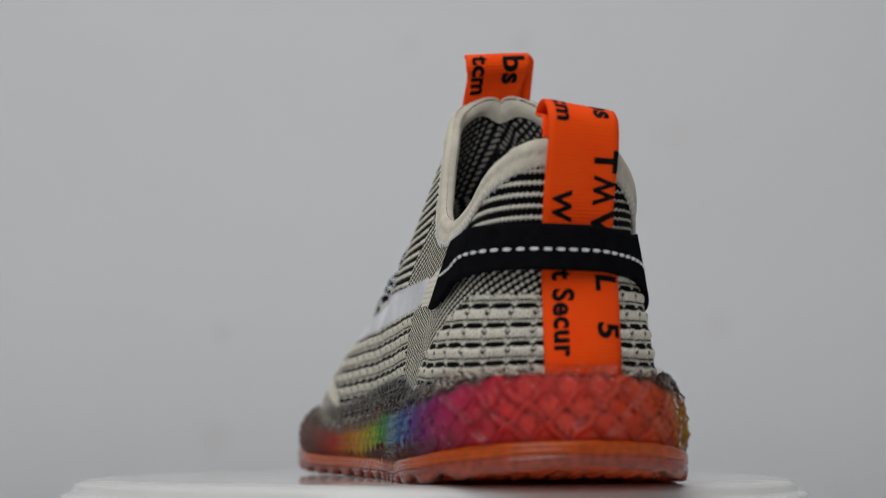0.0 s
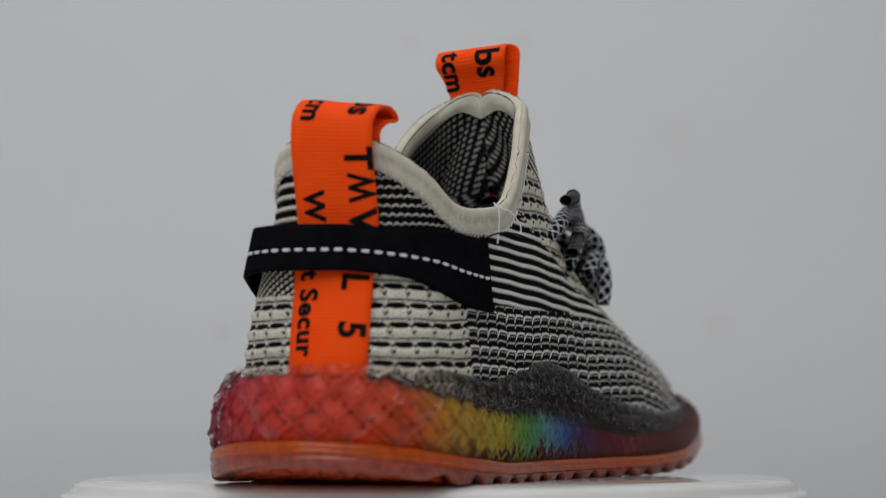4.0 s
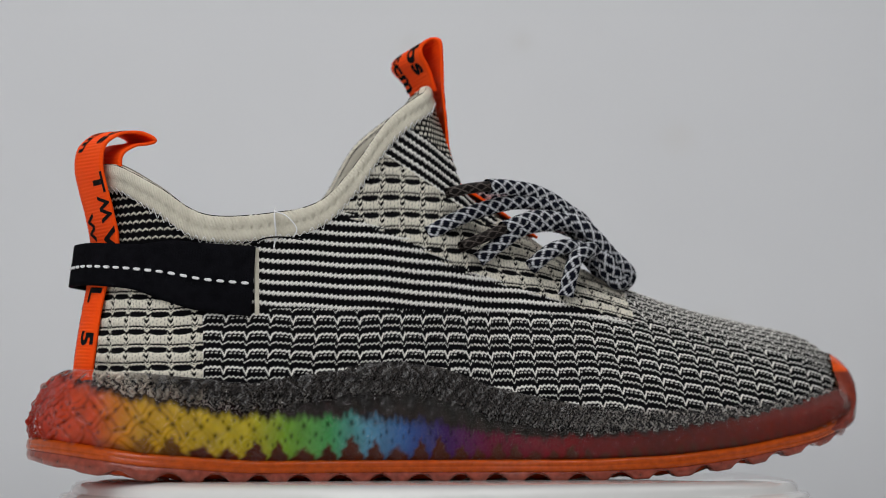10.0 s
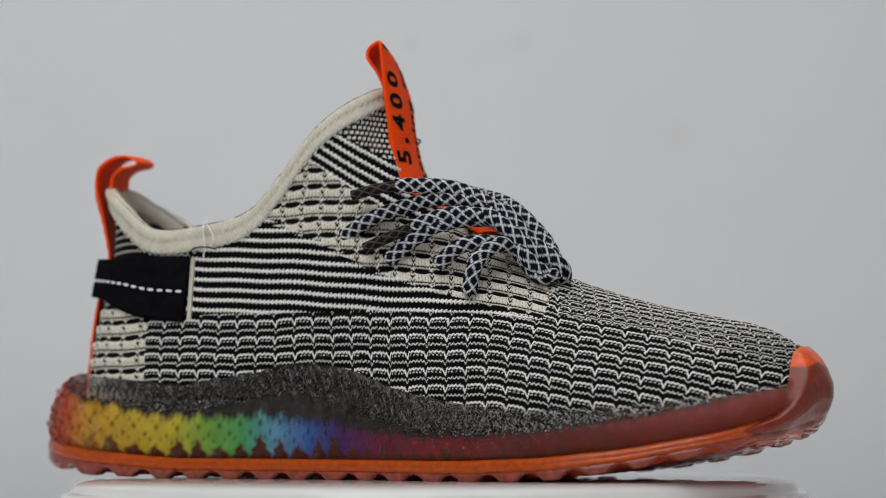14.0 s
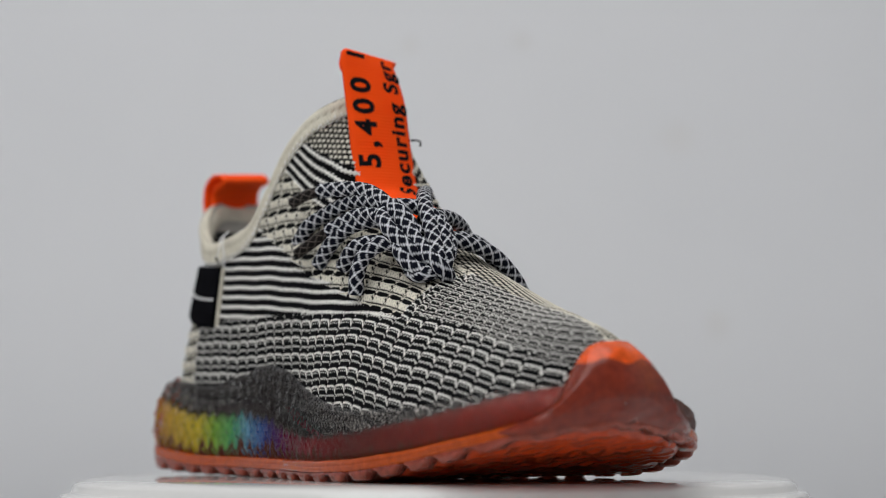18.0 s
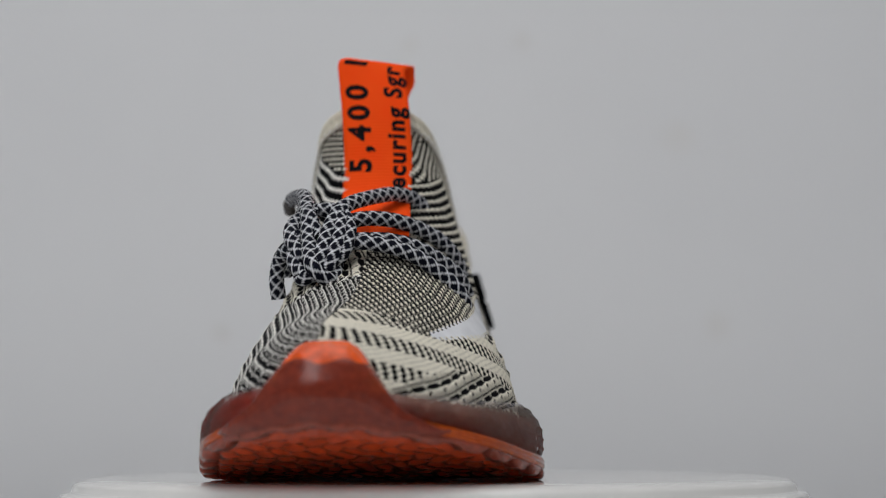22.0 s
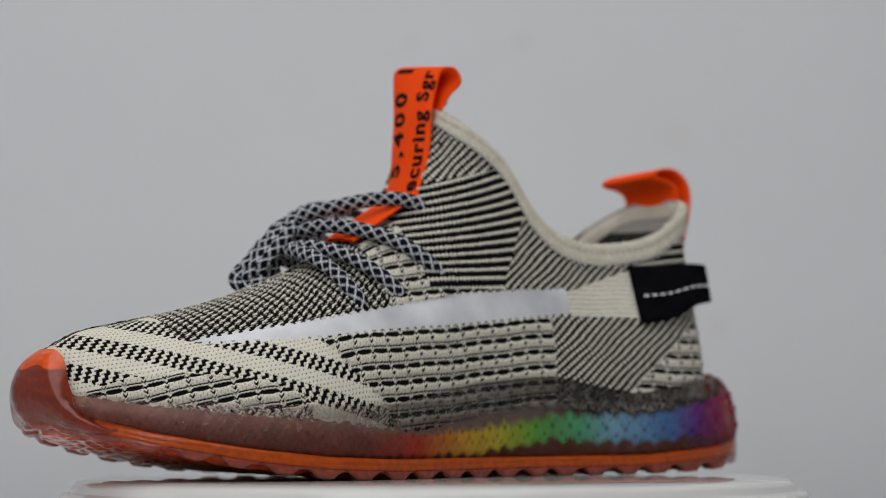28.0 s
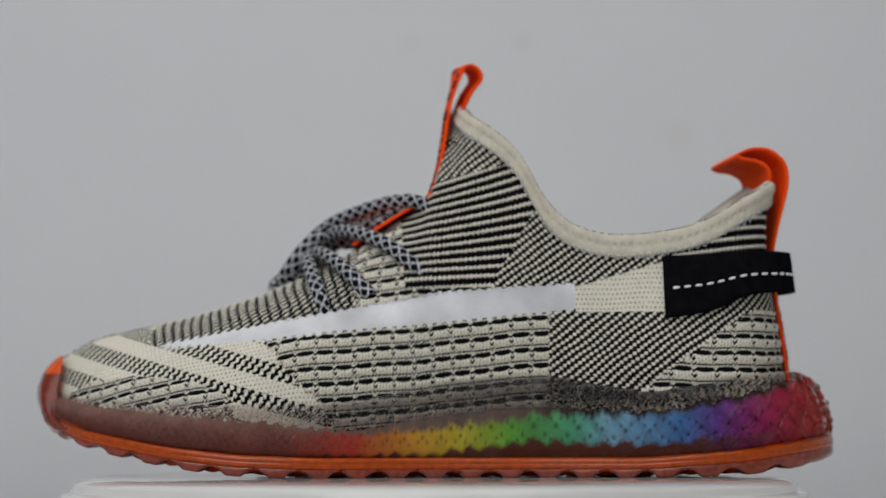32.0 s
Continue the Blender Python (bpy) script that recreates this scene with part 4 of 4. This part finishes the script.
def build_toe_cap(shoe):
    n, m = 200, 64
    a = np.radians(np.linspace(-66, 66, n))
    deg = np.abs(np.degrees(a) + 2.5) * 0.96
    top = np.interp(deg, [0, 8, 14, 20, 26, 33, 42, 50, 66], [44.2, 43.7, 41.4, 35.5, 28.0, 23.2, 20.0, 17.5, 14.5])
    for _ in range(10):
        top[1:-1] = (top[:-2] + 2 * top[1:-1] + top[2:]) / 4
    mid = np.array([97.0, -19.5])
    _, _, B, N, w, _, _, _, _ = sole_frames(900)
    rim = B[:, :2] + N * w[:, None] - mid
    rim = rim[rim[:, 0] > -25]
    ang = np.arctan2(rim[:, 1], rim[:, 0])
    o = np.argsort(ang)
    rad = np.interp(a, ang[o], np.linalg.norm(rim[o], axis=1))
    for _ in range(60):
        rad[1:-1] = (rad[:-2] + 2 * rad[1:-1] + rad[2:]) / 4
    ring = mid + np.stack([np.cos(a), np.sin(a)], 1) * rad[:, None]
    side = np.clip((deg - 34) / 20, 0, 1)
    side = side * side * (3 - 2 * side)
    zo = along(OUTSOLE_BOTTOM, ring[:, 0]) + 0.6 + 3.2 * side
    f = np.linspace(0, 1, m)
    P = np.zeros((n, m, 3))
    for j, fj in enumerate(f):
        z = zo + (np.maximum(top, zo + 2.5) - zo) * fj
        s = 1.036 - 0.046 * side - np.interp(z, [29, 33, 37, 40, 42, 44, 45.5], [0, 0.012, 0.045, 0.08, 0.11, 0.155, 0.21])
        s = s - np.interp(fj, [0, 0.08, 0.2, 0.35, 0.5], [0.15, 0.085, 0.04, 0.012, 0.0]) * (1 - side)
        s = s + 0.006 * np.sin(ring[:, 1] * 0.55 + 1.4 * np.sin(z * 0.4)) * np.sin(z * 0.7) * np.clip((28 - z) / 6, 0, 1)
        tuck = np.clip((fj - 0.72) / 0.28, 0, 1)
        s = s - np.interp(deg, [0, 8, 18, 35, 66], [0.02, 0.05, 0.12, 0.12, 0.06]) * tuck * tuck
        lip = -0.02 * (fj > 0.97) * (deg > 30)
        P[:, j, :2] = mid + (ring - mid) * (s + lip)[:, None]
        P[:, j, 2] = z
    P[:, :, 2] += 0.25 * np.sin(P[:, :, 1] * 0.35)
    ob = link_mesh("toe_cap", P.reshape(-1, 3) / 1000, grid_faces(n, m), CAPRUBBER, shoe, "glossy translucent toe cap with an orange lip over the toe")
    z = P[..., 2] + 0.8 * np.sin(P[..., 1] * 0.5)
    set_attribute(ob, "veil", np.interp(z, [17, 24, 36.5, 38.0], [0.45, 1, 1, 0]) .ravel())


# ---- tabs, strap and laces ----
def ribbon(name, path, across, width, thick, mat, parent, label="", rib=1.15, n=420, k=13, cup=0.0):
    """A woven band: path knots, the direction across at each, its width (number or one per knot)."""
    t = np.linspace(0, 1, 1500)
    dense = spline(path, t)
    w, length = even(dense, n)
    p = spline(path, w)
    d = spline(across, w)
    d /= np.linalg.norm(d, axis=1)[:, None]
    wd = np.full(n, float(width)) if np.isscalar(width) else spline(width, w)[:, 0]
    tg = np.gradient(p, axis=0)
    tg /= np.linalg.norm(tg, axis=1)[:, None]
    nr = np.cross(tg, d)
    nr /= np.linalg.norm(nr, axis=1)[:, None]
    s = np.linspace(0, length, n)
    b = np.linspace(-0.5, 0.5, k)
    cups = np.full(n, float(cup)) if np.isscalar(cup) else np.interp(w, np.linspace(0, 1, len(cup)), cup)
    bend = -cups[:, None] * (2 * b[None, :]) ** 2
    relief = 0.10 * np.sin(2 * np.pi * s / rib)[:, None] * np.cos(np.pi * b * 0.98)[None, :] ** 0.3
    front = p[:, None] + d[:, None] * (b[None, :] * wd[:, None])[..., None] + nr[:, None] * (thick / 2 + relief + bend)[..., None]
    back = p[:, None] + d[:, None] * (b[None, ::-1] * wd[:, None])[..., None] - nr[:, None] * (thick / 2 + relief[:, ::-1] - bend[:, ::-1])[..., None]
    V = np.concatenate([front, back], 1)
    nv = 2 * k
    i, j = np.meshgrid(np.arange(n - 1), np.arange(nv), indexing="ij")
    j2 = (j + 1) % nv
    f = np.stack([i * nv + j, (i + 1) * nv + j, (i + 1) * nv + j2, i * nv + j2], -1).reshape(-1, 4)
    ob = link_mesh(name, V.reshape(-1, 3) / 1000, f, mat, parent, label)

    def on(sv, bv, lift, side=1):
        """A point sv mm along and bv mm across (from the middle), on one face."""
        q = np.stack([np.interp(sv, s, p[:, i]) for i in range(3)], -1)
        dd = np.stack([np.interp(sv, s, d[:, i]) for i in range(3)], -1)
        nn = np.stack([np.interp(sv, s, nr[:, i]) for i in range(3)], -1)
        cc = -np.interp(sv, s, cups) * (2 * np.asarray(bv) / np.interp(sv, s, wd)) ** 2
        return q + dd * np.asarray(bv)[..., None] + nn * (side * (thick / 2 + lift) + cc)[..., None]

    marks = np.interp(np.linspace(0, 1, len(path)), w, s)
    return ob, on, marks


def printed(text, size, s0, b0, on, mat, parent, side=1, flip_s=1, flip_b=1, name="print", bold=0.034, spread=1.0):
    """Letters that lie on a band and read along it: s0 start, b0 baseline across."""
    cu = bpy.data.curves.new("letters", "FONT")
    cu.body, cu.size, cu.offset, cu.resolution_u, cu.space_character = text, size, bold * size, 3, spread
    tmp = bpy.data.objects.new("letters", cu)
    scene.collection.objects.link(tmp)
    me = bpy.data.meshes.new_from_object(tmp.evaluated_get(bpy.context.evaluated_depsgraph_get()))
    bpy.data.objects.remove(tmp)
    bpy.data.curves.remove(cu)
    bm = bmesh.new()
    bm.from_mesh(me)
    bpy.data.meshes.remove(me)
    bmesh.ops.triangulate(bm, faces=bm.faces)
    for _ in range(2):
        long = [e for e in bm.edges if e.calc_length() > 1.2]
        if long:
            bmesh.ops.subdivide_edges(bm, edges=long, cuts=1)
            bmesh.ops.triangulate(bm, faces=bm.faces)
    co = np.array([v.co for v in bm.verts])
    pts = on(s0 + flip_s * co[:, 0], b0 + flip_b * co[:, 1], 0.16, side) / 1000
    for v, q in zip(bm.verts, pts):
        v.co = Vector(q)
    return part(name, bm, mat, parent, "black printed letters")


def build_heel_tab(shoe):
    path = [(-125.5, -22, 28), (-123.6, -22, 45), (-121.2, -22, 60), (-118.6, -22, 70), (-116.4, -22, 78), (-117.8, -22, 88), (-120.0, -22.2, 97), (-121.2, -22.4, 104),
            (-120.0, -22.5, 110.6), (-115.2, -22.6, 114.6), (-109.6, -22.6, 115.4), (-105.4, -22.6, 114.2), (-103.8, -22.6, 112.6), (-106.2, -22.6, 111.6), (-110.6, -22.6, 110.8),
            (-114.6, -22, 107.6), (-114.8, -22, 101)]
    across = [(-0.14, 1, 0)] * 3 + [(-0.24, 1, 0)] + [(-0.31, 1, 0.0)] * 3 + [(-0.32, 1, 0.05)] * 2 + [(-0.32, 1, 0.09)] * 8
    ob, on, marks = ribbon("heel_tab", path, across, 24.3, 0.9, ORANGE, shoe, "orange woven heel pull tab with black print",
                           cup=[3.2, 3.2, 3.0, 2.0, 1.0, 0.6, 0.4, 0.2] + [0] * 9)

    def at(z):
        return float(np.interp(z, [k[2] for k in path[:9]], marks[:9]))

    for text, size, s0, b0 in (("T", 11.4, at(101.6), -4.0), ("V", 11.2, at(83.2), -4.0), ("L", 10.4, at(64.3), -4.0), ("5", 10.4, at(50.0), -4.0), ("W", 8.6, at(88.8), 9.4),
                               ("t Secur", 8.4, at(65.2), 9.4), ("bs", 10.4, at(103.2) + 17.5, -4.0), ("tcm", 8.4, at(103.2) + 19.0, 9.4)):
        printed(text, size, s0, b0, on, INK, ob, 1, -1, -1, bold=0.034, spread=1.06)
    # the letter M is the same shape as an upside-down W
    printed("W", 11.2, at(85.4), -12.0, on, INK, ob, 1, 0.72, 1, bold=0.03)


def build_tongue_tab(shoe):
    path = [(30, -18.5, 83.5), (18, -19, 91.5), (9, -20, 97), (4, -20, 99.8), (1.6, -20, 105), (-0.2, -20, 112), (-1.6, -20.4, 121), (-3.0, -21.2, 131), (-5.2, -22.2, 140), (-7.4, -22.8, 146.5),
            (-10, -20, 148), (-13.2, -20, 146), (-13.8, -20, 142.6), (-10.6, -20, 138), (-7.4, -20, 131)]
    across = [(0, 1, 0)] * 6 + [(-0.03, 1, -0.02)] * 2 + [(-0.12, 1, -0.06), (-0.2, 0.97, -0.1)] + [(-0.22, 0.97, -0.1)] * 5
    ob, on, marks = ribbon("tongue_tab", path, across, [24] * 13 + [21, 18], 0.9, ORANGE, shoe, "orange woven tongue pull tab with black print", cup=[-1.5, -1.5, -1.5, -1.6, -1.8, -1.9, -1.8, -1.5, -0.8, -0.2, 0, 0, 0, 0, 0])

    def at(z):
        return float(np.interp(z, [k[2] for k in path[:10]], marks[:10]))

    for text, size, s0, b0, spread in (("5,400 I", 10.8, at(107.4), -2.4, 1.38), ("Securing Sgr", 8.8, at(98.5), 9.8, 1.16), ("bs", 11.5, marks[11] - 1.0, -2.0, 1.05), ("tcm", 9.0, marks[11] - 1.0, 9.8, 1.05)):
        printed(text, size, s0, b0, on, INK, ob, -1, 1, -1, spread=spread)


def on_upper(x0, x1, heights, lift, n=12):
    """Knots round the heel at given heights, lifted off the upper, from the lateral x0 to the medial x1."""
    U = np.linspace(-1, 1, 1201)
    v = np.linspace(0, 1, 201)
    P = upper_grid(U, v)
    N = grid_normals(P)
    bx = P[:, 90, 0]
    h = len(U) // 2
    ua = U[:h][np.argmin(np.abs(bx[:h] - x0))]
    ub = U[h:][np.argmin(np.abs(bx[h:] - x1))]
    zs = spline(heights, np.linspace(0, 1, n))[:, 0]
    ls = spline(lift, np.linspace(0, 1, n))[:, 0]
    pts, dirs = [], []
    for u, z, l in zip(np.linspace(ua, ub, n), zs, ls):
        i = np.argmin(np.abs(U - u))
        j = np.argmin(np.abs(P[i, :, 2] - z))
        pts.append(P[i, j] + N[i, j] * l)
        d = P[i, min(j + 12, 200)] - P[i, j - 12]
        dirs.append(d / np.linalg.norm(d))
    return pts, dirs


def build_strap(shoe):
    path, across = on_upper(-71, -79.5, [64.8, 66.2, 68.2, 69.4, 70.0, 70.5, 70.8, 70.7, 70.5, 69.5, 67, 65.5], [1.6, 1.6, 1.6, 1.8, 3.4, 6.2, 7.6, 7.6, 6.6, 3.8, 2.0, 1.6])
    width = [22.5, 22, 19.5, 15, 14, 13.8, 13.8, 13.8, 14.2, 16, 20.5, 22.5]
    ob, on, length = ribbon("heel_strap", path, across, width, 1.6, STRAP, shoe, "black webbing strap round the heel with white stitching", rib=0.9)
    length = float(length[-1])
    k = int(length / 3.9)
    for i in range(k):
        s = 1.5 + i * (length - 3.0) / k
        sv = np.array([s, s + 0.5, s + 2.0, s + 2.5, s + 2.5, s + 2.0, s + 0.5, s])
        bv = np.array([-0.15, -0.5, -0.5, -0.15, 0.15, 0.5, 0.5, 0.15]) + STITCH_LINE
        side = STRAP_SIDE
        lo, hi = on(sv, bv, 0.0, side), on(sv * 0.9 + (s + 1.25) * 0.1, (bv - STITCH_LINE) * 0.7 + STITCH_LINE, 0.45, side)
        vs = np.concatenate([lo, hi]) / 1000
        bm = bmesh.new()
        q = [bm.verts.new(c) for c in vs]
        bm.faces.new(q[8:])
        for j in range(8):
            bm.faces.new((q[j], q[(j + 1) % 8], q[8 + (j + 1) % 8], q[8 + j]))
        bmesh.ops.recalc_face_normals(bm, faces=bm.faces)
        part("stitch", bm, THREAD, ob)
    return ob


STRAP_SIDE, STITCH_LINE = -1, -0.9


def lace(shoe, knots, radius=2.55, aglet=0.0, name="lace"):
    """A braided cord through the knots; aglet: mm of bare tip at its start."""
    t = np.linspace(0, 1, 600)
    dense = spline(knots, t)
    n = max(24, int(even(dense, 3)[1] / 0.42))
    w, length = even(dense, n)
    p = spline(knots, w)
    cut = int(n * aglet / length)
    v, f, s, a = tube(p[cut:], radius, 30)
    k1 = frac(s / 4.5 + a / (2 * np.pi) * 4)
    k2 = frac(s / 4.5 - a / (2 * np.pi) * 4)
    line = np.minimum(np.minimum(k1, 1 - k1), np.minimum(k2, 1 - k2))
    y = soft(0.092 - line, 0.0, 0.035)
    y = y * (0.7 + 0.3 * (frac(s / 0.75 + a) < 0.6))
    ob = link_mesh(name, v / 1000, f, LACE, shoe, "black and white braided round lace")
    set_attribute(ob, "yarn", y)
    if cut > 2:
        v, f, s, a = tube(p[:cut + 2], radius * 0.82, 30, flat=0.85)
        tip = link_mesh("aglet", v / 1000, f, AGLET, ob, "dark shrunk lace tip")
        k1, k2 = frac(s / 4.5 + a / (2 * np.pi) * 4), frac(s / 4.5 - a / (2 * np.pi) * 4)
        line = np.minimum(np.minimum(k1, 1 - k1), np.minimum(k2, 1 - k2))
        set_attribute(tip, "yarn", soft(0.07 - line, 0.0, 0.05))
    return ob


def build_laces(shoe):
    lace(shoe, [(-7, -52, 94.6), (2, -51, 96.6), (13, -47, 97.6), (27, -42, 96.0), (40, -39.5, 88.5), (51, -37.5, 78), (60, -35, 70), (57, -29.5, 66.5), (49, -29, 74), (42, -33, 82)], aglet=15)
    lace(shoe, [(-19, 6, 76), (-12, 4.5, 83), (-5, 1, 90), (4, -6, 96.8), (14, -12, 98.3), (28, -21, 95.5), (40, -28, 91), (50, -31.5, 82), (58, -34, 70.5), (54, -39.5, 67), (47, -40.5, 75)])
    lace(shoe, [(1, 10, 68.5), (8, 8.5, 75), (17, 3, 82), (28, -8, 87), (36, -20, 88), (42, -30, 85)])
    lace(shoe, [(21, 12.5, 63), (28, 9, 70), (36, -1, 77), (42, -12, 80), (45, -24, 80)])
    lace(shoe, [(36.5, 13.5, 55.5), (39, 11, 63), (42, 4, 70), (45, -6, 76), (46, -18, 79), (45, -28, 79)])
    lace(shoe, [(-12.5, -47, 81.5), (-3, -48, 86.5), (6, -46, 90), (18, -43.5, 93), (30, -41.5, 92.5), (42, -38.5, 88), (48, -35, 80)])
    lace(shoe, [(-2.5, -52.5, 77), (7, -50.5, 81), (15, -48, 84.4), (26, -44.5, 88), (38, -42, 86), (46, -38, 79)], aglet=17)
    lace(shoe, [(4, -48, 73), (12, -48, 79), (20, -46, 84), (30, -43, 86), (40, -38, 86)])
    lace(shoe, [(22, -48.5, 71), (29, -48.5, 76.5), (36, -46, 78.2), (46, -41, 77)])
    lace(shoe, [(33.5, -50, 61.5), (35, -50.5, 68), (37.5, -49, 74), (43, -45.5, 77.5), (48, -40, 77)])
    lace(shoe, [(35, -36, 91), (37, -42, 88), (44, -44.5, 83), (51, -41, 76), (55, -33, 71.5), (53, -26.5, 75), (46, -25, 84), (39, -29, 90), (35, -36, 91)], name="lace_knot")
    lace(shoe, [(44, -28, 88), (52, -28, 79), (57, -31, 70), (55.5, -38, 68), (50.5, -42.5, 73), (45, -42, 82)], name="lace_knot")


def thread(name, knots, radius, mat, parent, label=""):
    p = spline(knots, np.linspace(0, 1, max(8, 5 * len(knots))))
    v, f, s, a = tube(p, radius, 6)
    return link_mesh(name, v / 1000, f, mat, parent, label)


def build_threads(shoe, bind):
    """Zigzag stitching under the binding and the loose thread ends."""
    lim = 8.6 / NS
    U, length = even_U(230, -lim, lim, 0.9)
    P = upper_grid(U, np.linspace(0.7, 1, 60))
    N = grid_normals(P)
    arc = np.cumsum(np.linalg.norm(np.diff(P[:, ::-1], axis=1), axis=2), axis=1)
    pts = []
    for i in range(len(U)):
        d = (10.2 if i % 2 else 8.0) + 0.5 * math.sin(i * 2.7)
        j = 59 - int(np.argmin(np.abs(arc[i] - d)))
        pts.append(P[i, j] + N[i, j] * (0.75 if i % 2 else 1.9))
    k = len(pts)
    p = np.array(pts)
    v, f, s, a = tube(np.stack([np.interp(np.linspace(0, k - 1, 3 * k), np.arange(k), p[:, c]) for c in range(3)], 1), 0.13, 5)
    link_mesh("stitching", v / 1000, f, THREAD, bind, "white zigzag thread")
    thread("thread_end", [(-63, -49.5, 89), (-63.5, -51.5, 86), (-63, -51.2, 80), (-63.6, -51.0, 76)], 0.28, THREAD, shoe, "loose white thread end")
    thread("thread_end", [(-64, -50, 88), (-60, -54, 86), (-57, -56, 82), (-58, -56.5, 79)], 0.2, THREAD, shoe, "loose white thread end")
    thread("thread_end", [(-70, -50, 77.5), (-66, -53, 79), (-60, -56, 79), (-55, -57.5, 78)], 0.25, INK, shoe, "loose black thread end")
    thread("thread_end", [(-9, -9, 118), (-6, -5.5, 119), (-4, -3.5, 118.5), (-5, -2.8, 117)], 0.35, INK, shoe, "loose black thread end")
    v = [(-69.6, -51.2, 54.5), (-68.2, -51.2, 54.5), (-68.2, -48.6, 76), (-69.6, -48.6, 76)]
    v = [(x, y + o, z) for o in (-0.5, 0.5) for x, y, z in v]
    fs = [(0, 1, 2, 3), (7, 6, 5, 4), (0, 4, 5, 1), (1, 5, 6, 2), (2, 6, 7, 3), (3, 7, 4, 0)]
    link_mesh("strap_seam", np.array(v) / 1000, fs, BINDING, shoe, "cream seam tape at the strap's end", smooth=False)


def build_shoe():
    shoe = new("shoe")
    shoe.location = (0, 0, SHOE)
    tagged(shoe, "knitted black and cream sneaker with orange tabs and rainbow sole", "shoe")
    build_upper(shoe)
    build_lining(shoe)
    bind = build_binding(shoe)
    build_threads(shoe, bind)
    build_midsole(shoe)
    build_outsole(shoe)
    build_toe_cap(shoe)
    build_heel_tab(shoe)
    build_tongue_tab(shoe)
    build_strap(shoe)
    build_laces(shoe)
    return shoe


build_room()
build_table()
disc = build_turntable()
shoe = build_shoe()


def motions():
    times = [4.0 * i for i in range(9)]
    walk(shoe, [(t, pose(0, 0, SHOE, 0, 0, turn(t))) for t in times])
    walk(disc, [(t, pose(0, 0, 0, 0, 0, turn(t))) for t in times])


motions()
